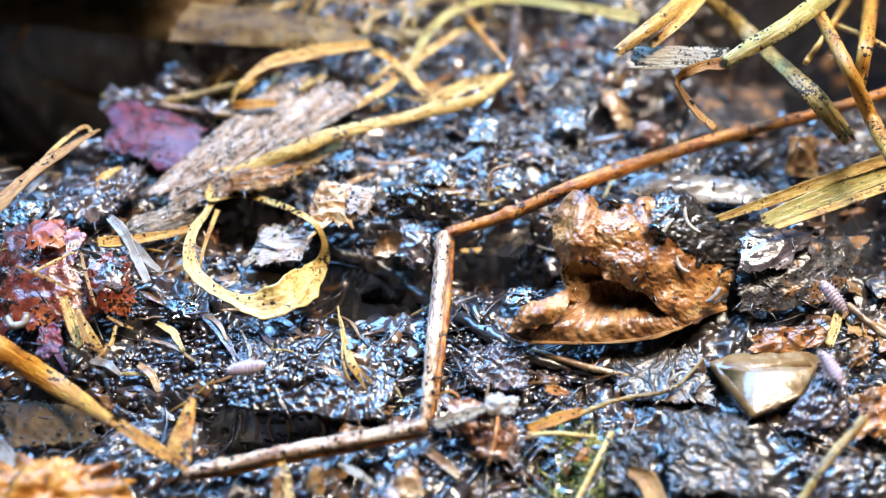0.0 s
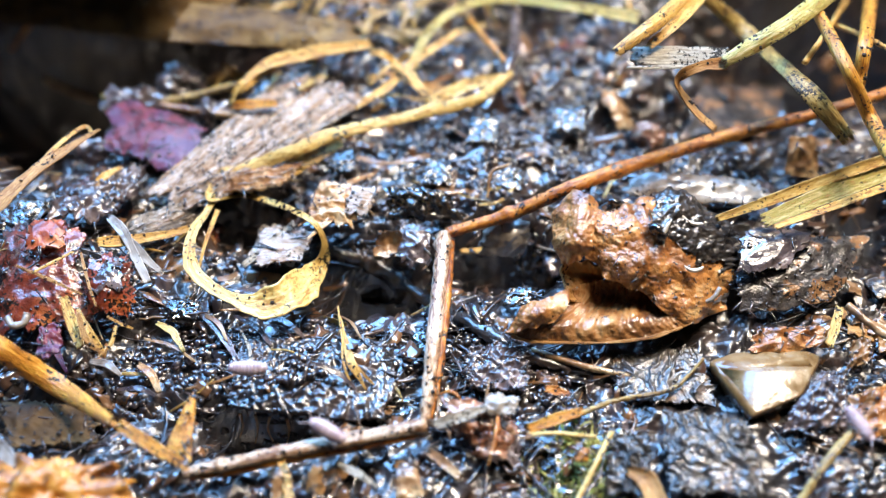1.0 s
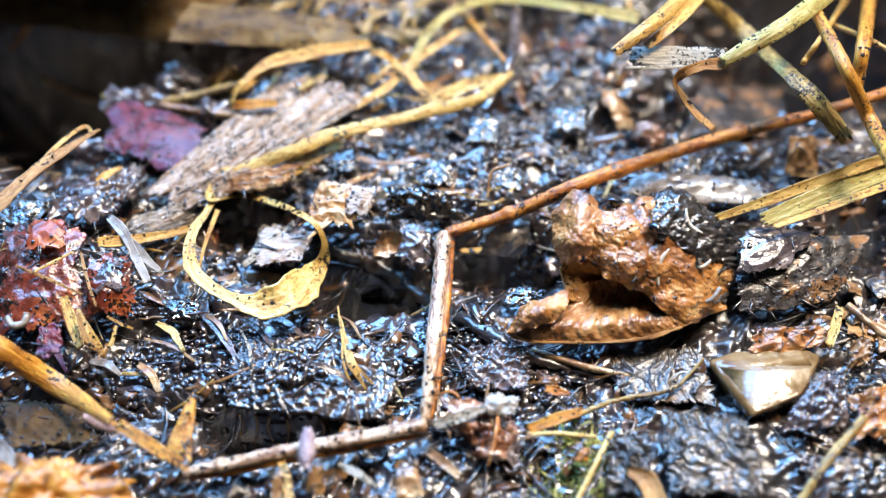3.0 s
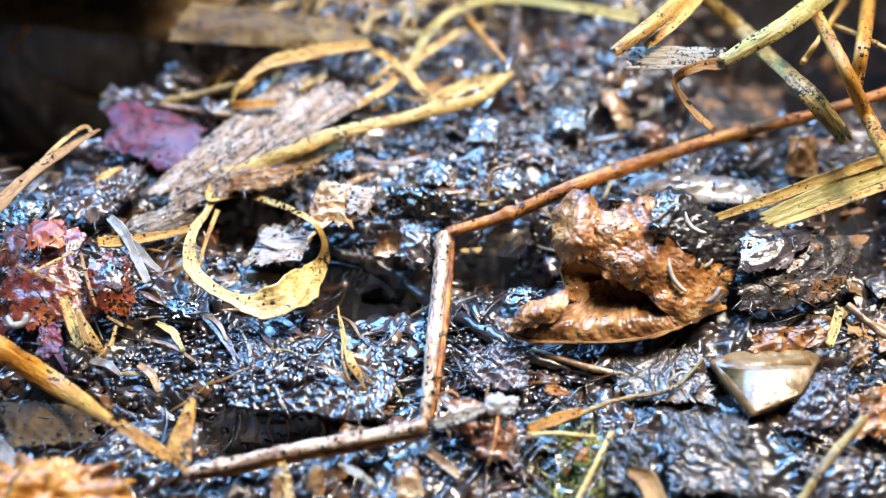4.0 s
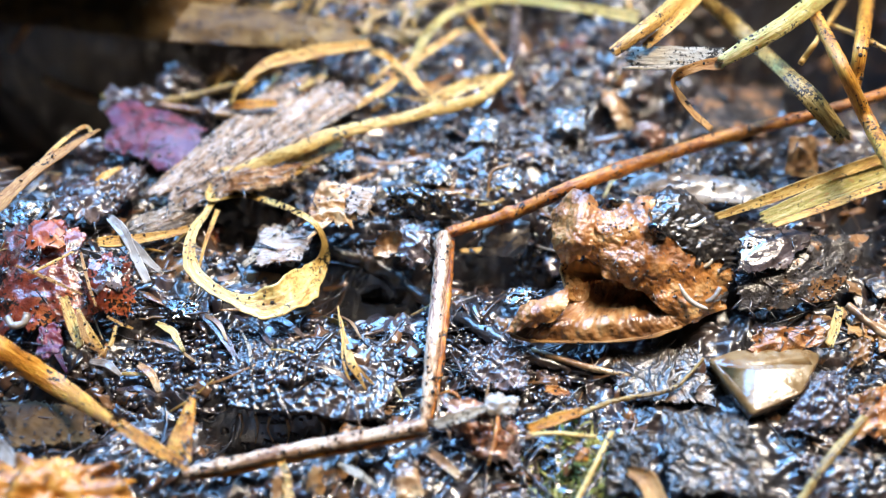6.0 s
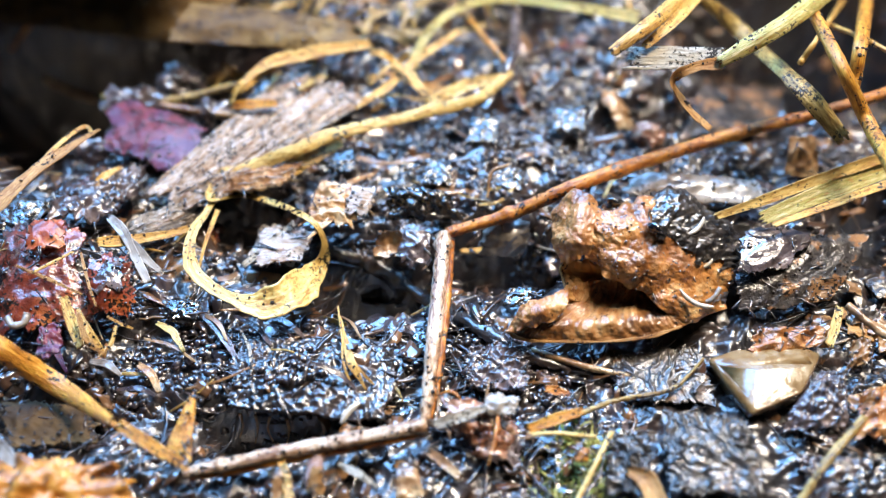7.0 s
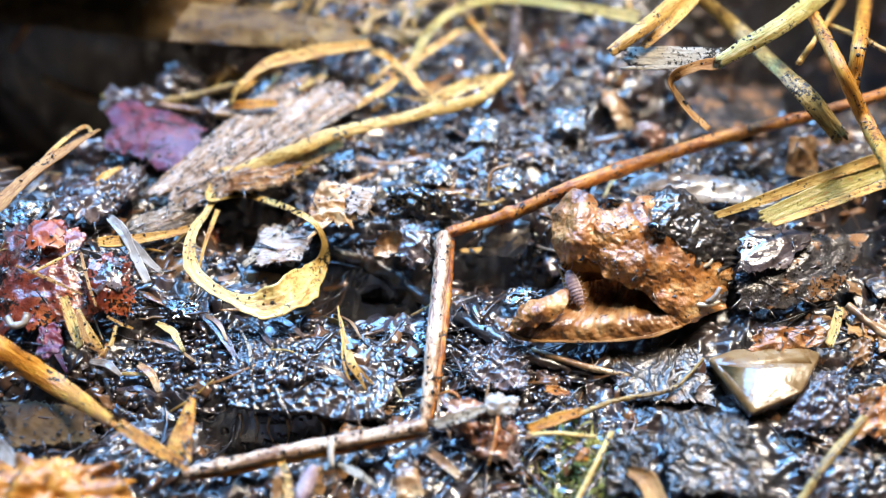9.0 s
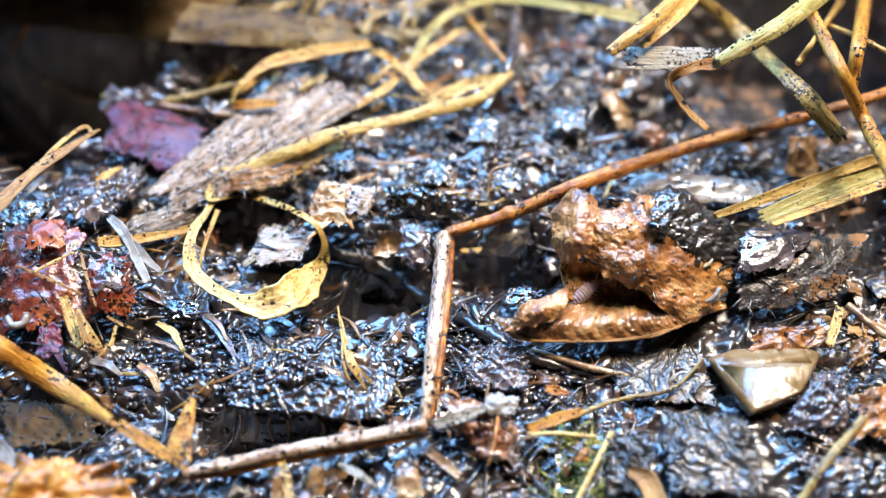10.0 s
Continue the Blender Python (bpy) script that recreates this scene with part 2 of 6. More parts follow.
def bed(x, y):
    """Smooth height of the heap, for numbers or arrays."""
    z = 0 * x
    for cx, cy, rx, ry, h in FORMS:
        z = z + h * np.exp(-((x - cx) / rx) ** 2 - ((y - cy) / ry) ** 2)
    return z


def lattice(ix, iy, seed):
    n = (ix * 374761393 + iy * 668265263 + seed * 974634777) & 0xFFFFFFFF
    n = ((n ^ (n >> 13)) * 1274126177) & 0xFFFFFFFF
    return ((n ^ (n >> 16)) & 0xFFFF) / 65535.0


def vnoise(x, y, seed):
    """Smooth gradient noise from 0 to 1 on arrays, its cells turned off the axes."""
    x, y = np.asarray(x, float), np.asarray(y, float)
    x, y = 0.83 * x - 0.56 * y + seed * 0.37, 0.56 * x + 0.83 * y + seed * 0.61
    ix, iy = np.floor(x).astype(np.int64), np.floor(y).astype(np.int64)
    fx, fy = x - ix, y - iy

    def corner(dx, dy):
        a = 2 * math.pi * lattice(ix + dx, iy + dy, seed)
        return np.cos(a) * (fx - dx) + np.sin(a) * (fy - dy)

    u, v = fx * fx * fx * (fx * (6 * fx - 15) + 10), fy * fy * fy * (fy * (6 * fy - 15) + 10)
    n = (corner(0, 0) * (1 - u) + corner(1, 0) * u) * (1 - v) + (corner(0, 1) * (1 - u) + corner(1, 1) * u) * v
    return np.clip(0.5 + 0.8 * n, 0, 1)


def ridge(x, y, seed):
    return 1 - np.abs(2 * vnoise(x, y, seed) - 1)


def relief(x, y):
    """The heap's full height in mm: large forms, folds, clods and grains."""
    wx = x + 2.5 * (vnoise(x / 6, y / 6, 11) - 0.5) + 0.8 * (vnoise(x / 1.7, y / 1.7, 12) - 0.5)
    wy = y + 2.5 * (vnoise(x / 6, y / 6, 13) - 0.5) + 0.8 * (vnoise(x / 1.7, y / 1.7, 14) - 0.5)
    a = 0.6 + 0.9 * vnoise(x / 14, y / 14, 15)
    z = 1.6 * (vnoise(wx / 7, wy / 7, 1) - 0.5)
    u, v = wx * 0.82 + wy * 0.57, -wx * 0.57 + wy * 0.82
    z = z + a * 1.0 * (ridge(u / 5.5, v / 2.4, 2) - 0.5) + a * 0.55 * (ridge(wx / 1.9, wy / 1.6, 3) - 0.5)
    z = z + 0.42 * (vnoise(wx / 0.9, wy / 0.9, 4) - 0.5) + 0.15 * (vnoise(x / 0.45, y / 0.45, 5) - 0.5)
    return bed(x, y) + z


# ---- building helpers ----
def mesh_from(name, verts, faces, material, uvs=None, smooth=True):
    me = bpy.data.meshes.new(name)
    me.from_pydata([tuple(c * MM for c in v) for v in verts], [], faces)
    if uvs is not None:
        layer = me.uv_layers.new(name="UVMap")
        idx = np.empty(len(me.loops), np.int32)
        me.loops.foreach_get("vertex_index", idx)
        layer.data.foreach_set("uv", (np.asarray(uvs, float)[idx] * MM).ravel())
    me.polygons.foreach_set("use_smooth", [smooth] * len(me.polygons))
    me.materials.append(material)
    return me


def thing(name, verts, faces, material, label, category, group="", kind="", uvs=None, smooth=True):
    """A top-level mesh whose origin is the middle of its base."""
    v = np.asarray(verts, float)
    o = np.array([(v[:, 0].min() + v[:, 0].max()) / 2, (v[:, 1].min() + v[:, 1].max()) / 2, v[:, 2].min()])
    ob = new(name, mesh_from(name, v - o, faces, material, uvs, smooth))
    ob.location = o * MM
    return tagged(ob, label, category, group, kind)


def under(name, verts, faces, material, parent, label="", uvs=None, smooth=True):
    """A part, given in the same millimetres as its thing."""
    o = np.array(parent.location) / MM
    if parent.parent:
        o = o + np.array(parent.parent.location) / MM
    ob = new(name, mesh_from(name, np.asarray(verts, float) - o, faces, material, uvs, smooth))
    ob.parent = parent
    return tagged(ob, label)


def spline(pts, n):
    """n points and their place in pts (0 to len - 1) along a smooth curve through pts."""
    p = np.asarray(pts, float)
    p = np.vstack([2 * p[0] - p[1], p, 2 * p[-1] - p[-2]])
    t = np.linspace(0, len(pts) - 1, n)
    i = np.minimum(t.astype(int), len(pts) - 2)
    f = (t - i)[:, None]
    a, b, c, d = p[i], p[i + 1], p[i + 2], p[i + 3]
    return 0.5 * (2 * b + (c - a) * f + (2 * a - 5 * b + 4 * c - d) * f ** 2 + (3 * b - a - 3 * c + d) * f ** 3), t


FACING = np.array((0.0, -0.5, 0.87))


def frames(c, twist):
    """Side and normal vectors along a centre line, turned by twist degrees."""
    d = np.gradient(c, axis=0)
    d /= np.linalg.norm(d, axis=1)[:, None] + 1e-9
    nrm = FACING - d * (d @ FACING)[:, None]
    nrm /= np.linalg.norm(nrm, axis=1)[:, None] + 1e-9
    side = np.cross(d, nrm)
    a = np.radians(twist)[:, None]
    return side * np.cos(a) + nrm * np.sin(a), nrm * np.cos(a) - side * np.sin(a)


def sweep(c, widths, thick, twist, curl, seed, wobble, across=14):
    """A torn strip with thickness along the centre line c."""
    n = len(c)
    side, nrm = frames(c, twist)
    rng = np.random.default_rng(seed)
    length = np.concatenate([[0], np.cumsum(np.linalg.norm(np.diff(c, axis=0), axis=1))])
    ua, ub = length * 0.22 + seed * 7.3, length * 0.9 + seed * 3.1
    zero = 0 * length
    el = 1 + wobble * (vnoise(ua, zero + 0.5, 21) - 0.5) * 1.4 + wobble * (vnoise(ub, zero + 0.5, 22) - 0.5) * 0.5
    er = 1 + wobble * (vnoise(ua, zero + 9.5, 23) - 0.5) * 1.4 + wobble * (vnoise(ub, zero + 9.5, 24) - 0.5) * 0.5
    verts, uvs = [], []
    for face in (1, -1):
        for j in range(across + 1):
            s = 2 * j / across - 1
            w = widths / 2 * np.where(s < 0, el, er) * s
            h = curl * widths * (s * s - 0.35) + face * thick / 2 * (1 - 0.5 * s * s)
            h = h + 0.06 * widths * (vnoise(length * 1.3 + seed, zero + s * 3 + 4, 25) - 0.5)
            h = h + 0.022 * widths * math.cos(s * 17 + seed) * (0.4 + 1.2 * vnoise(length * 0.35 + seed, zero + s * 2, 26))
            shift = (rng.random() - 0.5) * widths.mean() * 0.5
            p = c + side * w[:, None] + nrm * h[:, None]
            p[0] = p[0] + (c[0] - c[1]) * 0 + (c[1] - c[0]) / (np.linalg.norm(c[1] - c[0]) + 1e-9) * shift
            p[-1] = p[-1] + (c[-1] - c[-2]) / (np.linalg.norm(c[-1] - c[-2]) + 1e-9) * shift
            verts.append(p)
            uvs.append(np.stack([length + seed * 13.0, 0 * length + s * widths.mean() / 2 + face * 5], 1))
    k = across + 1
    faces = []
    for j in range(across):
        for i in range(n - 1):
            a, b = j * n + i, (j + 1) * n + i
            faces.append((a, a + 1, b + 1, b))
            a, b = a + k * n, b + k * n
            faces.append((b, b + 1, a + 1, a))
    for j, flip in ((0, 1), (across, 0)):
        for i in range(n - 1):
            a, b = j * n + i, (j + k) * n + i
            faces.append((a, b, b + 1, a + 1) if flip else (a, a + 1, b + 1, b))
    for i, flip in ((0, 0), (n - 1, 1)):
        for j in range(across):
            a, b = j * n + i, (j + k) * n + i
            faces.append((a, b, b + n, a + n) if flip else (a, a + n, b + n, b))
    return np.concatenate(verts), faces, np.concatenate(uvs)


def strap(name, pts, width, material, label, category="straw", thick=0.18, twist=0, curl=0.12, wobble=0.5, seed=1, group="loose straw", n=None):
    """A flat or channelled strip of straw or leaf. width, twist: one number or one per point."""
    n = n or 16 * (len(pts) - 1) + 1
    c, t = spline(pts, n)
    k = np.arange(len(pts))
    w = np.interp(t, k, np.broadcast_to(np.asarray(width, float), len(pts)))
    a = np.interp(t, k, np.broadcast_to(np.asarray(twist, float), len(pts)))
    v, f, uv = sweep(c, w, thick, a, curl, seed, wobble)
    ob = thing(name, v, f, material, label, category, group, uvs=uv)
    if group == "loose straw":
        size = float(np.linalg.norm(np.diff(c, axis=0), axis=1).sum())
        specks(ob, c, w, int(8 + size * w.mean() * 1.6), seed)
    return ob


def tube_mesh(pts, radius, seed=1, rough=0.18, sides=10, n=None, flat=1.0, nodes=()):
    n = n or 14 * (len(pts) - 1) + 1
    c, t = spline(pts, n)
    r = np.interp(t, np.arange(len(pts)), np.broadcast_to(np.asarray(radius, float), len(pts)))
    for at in nodes:
        r = r * (1 + 0.35 * np.exp(-((t - at) / 0.06) ** 2))
    side, nrm = frames(c, 0 * t)
    length = np.concatenate([[0], np.cumsum(np.linalg.norm(np.diff(c, axis=0), axis=1))])
    verts, uvs, faces = [], [], []
    for j in range(sides):
        a = 2 * math.pi * j / sides
        rr = r * (1 + rough * 2 * (vnoise(length * 1.2 + seed * 5, 0 * length + 2 + 2 * math.cos(a) + seed, 31) - 0.5)
                  + rough * (vnoise(length * 4.2 + seed * 5, 0 * length + 9 + 3 * math.sin(a) + seed, 32) - 0.5))
        verts.append(c + side * (rr * math.cos(a))[:, None] + nrm * (rr * math.sin(a) * flat)[:, None])
        uvs.append(np.stack([length + seed * 9, 0 * length + abs(a - math.pi) * r.mean()], 1))
    for j in range(sides):
        for i in range(n - 1):
            a, b = j * n + i, ((j + 1) % sides) * n + i
            faces.append((a, b, b + 1, a + 1))
    faces.append([j * n for j in range(sides)][::-1])
    faces.append([j * n + n - 1 for j in range(sides)])
    return np.concatenate(verts), faces, np.concatenate(uvs)


def specks(ob, c, widths, n, seed, size=0.10):
    """Black soil crumbs sticking to a strip, one joined part."""
    rng = np.random.default_rng(seed)
    v, f = ico(1)
    side, nrm = frames(c, np.zeros(len(c)))
    V, F = [], []
    for k in range(n):
        i = rng.integers(1, len(c) - 1)
        r = size * (0.35 + rng.random() ** 2)
        p = c[i] + side[i] * widths[i] * rng.uniform(-0.48, 0.48) + nrm[i] * (0.08 + r * 0.05)
        q = v * r * rng.uniform(0.4, 2.0, 3)
        V.append(p + q - nrm[i] * (q @ nrm[i])[:, None] * 0.6)
        F += [tuple(q + k * len(v) for q in t) for t in f]
    tagged(under("soil_specks", np.vstack(V), F, M_DIRT, ob, "black soil specks"), kind="stuff")


def stalk(name, pts, radius, material, label, category="stalk", group="", **kw):
    v, f, uv = tube_mesh(pts, radius, **kw)
    ob = thing(name, v, f, material, label, category, group, uvs=uv)
    if max(np.ravel(radius)) > 0.5:
        c, t = spline(pts, 600)
        r = np.interp(t, np.arange(len(pts)), np.broadcast_to(np.asarray(radius, float), len(pts)))
        side, nrm = frames(c, 0 * t)
        specks(ob, c + nrm * (r * 0.8)[:, None], r * 1.5, int(14 + 16 * len(pts)), kw.get("seed", 1), size=0.11)
    return ob


def sheet_mesh(a, b, c, d, bulge=1.0, crumple=0.6, wave=3.0, ragged=0.18, thick=0.25, seed=1, nu=44, nv=34, curl=0.0, fold=0.0, ribs=0, rib_high=0.2, veins=0.0, lean=0.0):
    """A crumpled leaf between four corners (a to b the near edge, d to c the far edge)."""
    a, b, c, d = (np.asarray(p, float) for p in (a, b, c, d))
    u, v = np.meshgrid(np.linspace(0, 1, nu), np.linspace(0, 1, nv))
    u, v = u.ravel(), v.ravel()
    s = seed * 3.7
    edge = 2 * np.maximum(np.abs(u - 0.5), np.abs(v - 0.5))
    ang = np.arctan2(v - 0.5, u - 0.5)
    px, py = np.cos(ang) * 2 + s, np.sin(ang) * 2 + s
    pull = 1 - ragged * edge ** 2 * (1.0 * vnoise(px * 1.1, py * 1.1, 41) + 0.5 * vnoise(px * 4, py * 4, 42) + 0.3 * vnoise(px * 12, py * 12, 46))
    rr = np.sqrt((u - 0.5) ** 2 + (v - 0.5) ** 2) + 1e-6
    corner = 1 - 0.12 * np.clip(rr / 0.5 - 0.9, 0, 1) * edge
    uu, vv = 0.5 + (u - 0.5) * pull * corner, 0.5 + (v - 0.5) * pull * corner
    U, V = uu[:, None], vv[:, None]
    p = (a * (1 - U) + b * U) * (1 - V) + (d * (1 - U) + c * U) * V
    nrm = np.cross(b - a, d - a)
    nrm /= np.linalg.norm(nrm)
    if nrm[2] < 0:
        nrm = -nrm
    lx, ly = np.linalg.norm(b - a), np.linalg.norm(d - a)
    X, Y = uu * lx + s * 9, vv * ly + s * 5
    h = bulge * (1 - (2 * uu - 1) ** 2) * (1 - (2 * vv - 1) ** 2)
    wx = X + wave * 0.5 * vnoise(X / wave, Y / wave, 47)
    h = h + crumple * 1.5 * (ridge(wx / wave, Y / wave, 43) - 0.6) + 0.75 * crumple * (vnoise(X / wave * 2.6, Y / wave * 2.6, 44) - 0.5) + 0.28 * crumple * (vnoise(X / wave * 6, Y / wave * 7, 45) - 0.5)
    h = h + curl * edge ** 3 + fold * np.abs(vv - 0.5) * 2
    if ribs:
        ph = (vv + 0.035 * vnoise(uu * 6 + s, vv * 5, 48)) * ribs
        groove = np.abs(np.sin(math.pi * ph)) ** 0.7 * (0.45 + 1.1 * vnoise(uu * 9, np.floor(ph) * 1.7, 49))
        h = h + rib_high * groove + 0.12 * (vnoise(X * 3, Y * 3, 50) - 0.5)
    if veins:
        ca, sa = math.cos(lean), math.sin(lean)
        q, r = X * ca + Y * sa, Y * ca - X * sa
        q = q + 3.0 * (vnoise(X / 3.3, Y / 3.3, 51) - 0.5) + 1.0 * (vnoise(X / 1.1, Y / 1.1, 52) - 0.5)
        r = r + 3.0 * (vnoise(X / 2.7, Y / 2.7, 56) - 0.5)
        h = h + veins * (1.6 * ridge(q / 2.2, r / 11, 53) ** 5 + 0.9 * ridge(q / 1.0, r / 7, 54) ** 5 + 0.5 * ridge(q / 1.4 + r / 2.2, r / 5, 57) ** 6)
    top, low = p + nrm * h[:, None], p + nrm * (h - thick)[:, None]
    verts = np.vstack([top, low])
    n, faces = nu * nv, []
    for j in range(nv - 1):
        for i in range(nu - 1):
            k = j * nu + i
            faces.append((k, k + 1, k + nu + 1, k + nu))
            faces.append((n + k + nu, n + k + nu + 1, n + k + 1, n + k))
    rim = [i for i in range(nu)] + [j * nu + nu - 1 for j in range(1, nv)] + [(nv - 1) * nu + i for i in range(nu - 2, -1, -1)] + [j * nu for j in range(nv - 2, 0, -1)]
    for i, k in enumerate(rim):
        m = rim[(i + 1) % len(rim)]
        faces.append((k, n + k, n + m, m))
    uv = np.stack([X, Y], 1)
    return verts, faces, np.vstack([uv, uv])


def sheet(name, a, b, c, d, material, label, category="leaf", group="", kind="", dirt=1.0, **kw):
    v, f, uv = sheet_mesh(a, b, c, d, **kw)
    ob = thing(name, v, f, material, label, category, group, kind, uvs=uv)
    if material in (M_SLIME, M_ROLLMUD) and not group:
        grit(ob, v[:len(v) // 2], int(len(v) / 130), kw.get("seed", 1))
    if not group and dirt:
        dirty(ob, v[:len(v) // 2], dirt, kw.get("seed", 1))
    return ob


def dirty(ob, top, amount, seed):
    """Soil crumbs and short fibres stuck to a leaf, joined into one part."""
    rng = np.random.default_rng(seed + 900)
    span = top.max(0) - top.min(0)
    n = int(12 + amount * span[0] * span[1] * 1.1)
    v, f = ico(1)
    V, F, base = [], [], 0
    for k in range(n):
        p = top[rng.integers(0, len(top))] + rng.normal(0, 0.08, 3)
        r = 0.05 + 0.22 * rng.random() ** 3
        stretch = rng.uniform(0.6, 1.3, 3)
        q = v * r * stretch
        if rng.random() < 0.25:
            a = rng.uniform(0, math.pi)
            q = v * np.array((1.0, 0.08, 0.06)) * (0.4 + 1.2 * rng.random())
            q = np.stack([q[:, 0] * math.cos(a) - q[:, 1] * math.sin(a), q[:, 0] * math.sin(a) + q[:, 1] * math.cos(a), q[:, 2] + 0.1 * q[:, 0]], 1)
        V.append(p + np.array((0, 0, 0.03)) + q * np.array((1, 1, 0.55)))
        F += [tuple(i + base for i in t) for t in f]
        base += len(v)
    tagged(under("soil_specks", np.vstack(V), F, M_CRUMB, ob, "black soil specks"), kind="stuff")


def grit(ob, top, n, seed):
    """Fine wet grit on a slimy skin, coloured pale to read as glints, joined into one part."""
    rng = np.random.default_rng(seed)
    v, f = ico(1)
    V, F = [], []
    for k in range(n):
        p = top[rng.integers(0, len(top))] + np.append(rng.normal(0, 0.1, 2), 0.03)
        V.append(p + v * (0.04 + 0.08 * rng.random() ** 2) * rng.uniform(0.7, 1.3, 3))
        F += [tuple(i + k * len(v) for i in t) for t in f]
    tagged(under("glint_grit", np.vstack(V), F, M_GLINT_GRIT, ob, "fine wet grit, coloured pale for glints"), kind="stuff")


ICO = {}


def ico(level):
    if level not in ICO:
        bm = bmesh.new()
        bmesh.ops.create_icosphere(bm, subdivisions=level, radius=1.0)
        ICO[level] = (np.array([v.co[:] for v in bm.verts]), [tuple(v.index for v in f.verts) for f in bm.faces])
        bm.free()
    return ICO[level]


def lump_mesh(centre, radii, rough=0.35, wave=0.8, seed=1, level=5):
    v, f = ico(level)
    k = []
    for p in v:
        q = Vector(p * radii / wave) * 0.5 + Vector((seed * 3.1, seed, -seed))
        k.append(1 + rough * noise.noise(q) + rough * 0.6 * noise.noise(q * 2.3) + rough * 0.3 * noise.noise(q * 5.1))
    return np.asarray(centre) + v * np.asarray(radii) * np.array(k)[:, None], f


def lump(name, centre, radii, material, label, category="clod", group="", **kw):
    v, f = lump_mesh(centre, np.asarray(radii, float), **kw)
    ob = thing(name, v, f, material, label, category, group)
    dirty(ob, v[v[:, 2] > centre[2]], 1.2, kw.get("seed", 1))
    return ob


def near(x, y, z=0.0):
    """A place on the heap's real surface."""
    return (x, y, float(relief(np.array([x]), np.array([y]))[0]) + z)


# ---- the ground ----
def heap():
    xs, ys = np.arange(-78, 78.01, 0.24), np.arange(-44, 84.01, 0.26)
    X, Y = np.meshgrid(xs, ys)
    Z = relief(X, Y)
    nx, ny = len(xs), len(ys)
    # widening rings carry the same sheet on past what is seen
    verts = np.stack([X.ravel(), Y.ravel(), Z.ravel()], 1)
    k = (np.arange(ny - 1)[:, None] * nx + np.arange(nx - 1)[None]).ravel()
    faces = np.stack([k, k + 1, k + nx + 1, k + nx], 1)
    ring = list(range(nx)) + [j * nx + nx - 1 for j in range(1, ny)] + [(ny - 1) * nx + i for i in range(nx - 2, -1, -1)] + [j * nx for j in range(ny - 2, 0, -1)]
    ring = np.array(ring)
    parts, quads, base, last = [verts], [faces], len(verts), ring
    mid = np.array([0, 20, 0.0])
    for g in (1.1, 1.3, 1.7, 3.0, 8.0):
        p = mid + (verts[ring] - mid) * g
        p[:, 2] = verts[ring][:, 2] / g + 3 * (vnoise(p[:, 0] / 17, p[:, 1] / 17, 61) - 0.5)
        now = base + np.arange(len(ring))
        quads.append(np.stack([last, now, np.roll(now, -1), np.roll(last, -1)], 1))
        parts.append(p)
        base, last = base + len(ring), now
    v, f = np.vstack(parts) * MM, np.vstack(quads)
    me = bpy.data.meshes.new("ground")
    me.vertices.add(len(v))
    me.vertices.foreach_set("co", v.ravel())
    me.loops.add(f.size)
    me.loops.foreach_set("vertex_index", f.ravel())
    me.polygons.add(len(f))
    me.polygons.foreach_set("loop_start", np.arange(0, f.size, 4))
    me.polygons.foreach_set("use_smooth", np.ones(len(f), bool))
    me.update(calc_edges=True)
    me.materials.append(M_SOIL)
    tagged(new("ground", me), "wet black compost soil with glistening clods", "soil", kind="structure")


heap()


# ---- the long stalks ----
long_stalk = stalk("long_twig", [(0.34, -0.46, 3.03), (6.61, 1.18, 4.00), (13.37, 2.99, 6.40), (21.18, 6.79, 6.13), (29.87, 10.47, 5.98), (38.33, 12.52, 6.86), (46.80, 14.93, 7.84), (53.15, 17.88, 7.57)],
      [0.55, 0.68, 0.72, 0.72, 0.68, 0.62, 0.62, 0.6], M_STICK, "reddish brown wet plant stalk lying across the heap", seed=2, rough=0.09, nodes=(1.0, 2.6, 4.1))
upright_stem = stalk("twig", [(0.11, -0.73, 2.91), (-0.32, -8.01, 4.58), (-0.83, -14.66, 4.60), (-1.32, -19.58, 3.62), (-1.61, -22.46, 2.99)],
      [0.74, 0.78, 0.74, 0.62, 0.5], M_STEM, "pinkish wet plant stem with pale glossy skin", seed=3, rough=0.14, nodes=(0.2,))
flat_stem = stalk("twig", [(-1.39, -23.49, 4.00), (-7.12, -24.57, 3.60), (-13.00, -25.58, 3.20), (-18.36, -26.64, 2.80), (-22.49, -27.41, 2.40)],
      [0.6, 0.66, 0.66, 0.58, 0.48], M_STEM, "pale brown broken stem lying over a hollow", seed=4, rough=0.16, nodes=(0.1, 3.2))
for owner, pts, rad in ((upright_stem, [(0.91, -0.61, 2.15), (0.54, -8.16, 4.35), (0.00, -14.34, 4.16), (-0.61, -19.37, 3.30), (-1.11, -22.10, 2.71)], 0.36), (flat_stem, [(-1.59, -24.05, 3.40), (-7.12, -25.12, 3.00), (-13.02, -26.07, 2.60), (-18.14, -27.07, 2.20), (-22.02, -27.73, 2.00)], 0.36)):
    v, f, uv = tube_mesh(pts, [rad * 0.8, rad, rad, rad, rad * 0.5], seed=9, rough=0.3, sides=8)
    under("bark_edge", v, f, M_STICK, owner, "orange brown bark edge", uvs=uv)
stalk("rotten_twig", [(-11.46, -0.79, 0.59), (-7.20, -1.15, -1.07), (-2.53, -4.27, -1.97), (3.58, -11.21, 1.21), (9.38, -14.69, 1.01), (18.30, -16.48, 0.63)],
      [0.6, 0.75, 0.7, 0.7, 0.5, 0.3], M_SOIL, "black rotten twig sunk in wet soil", "twig", seed=5, rough=0.6)

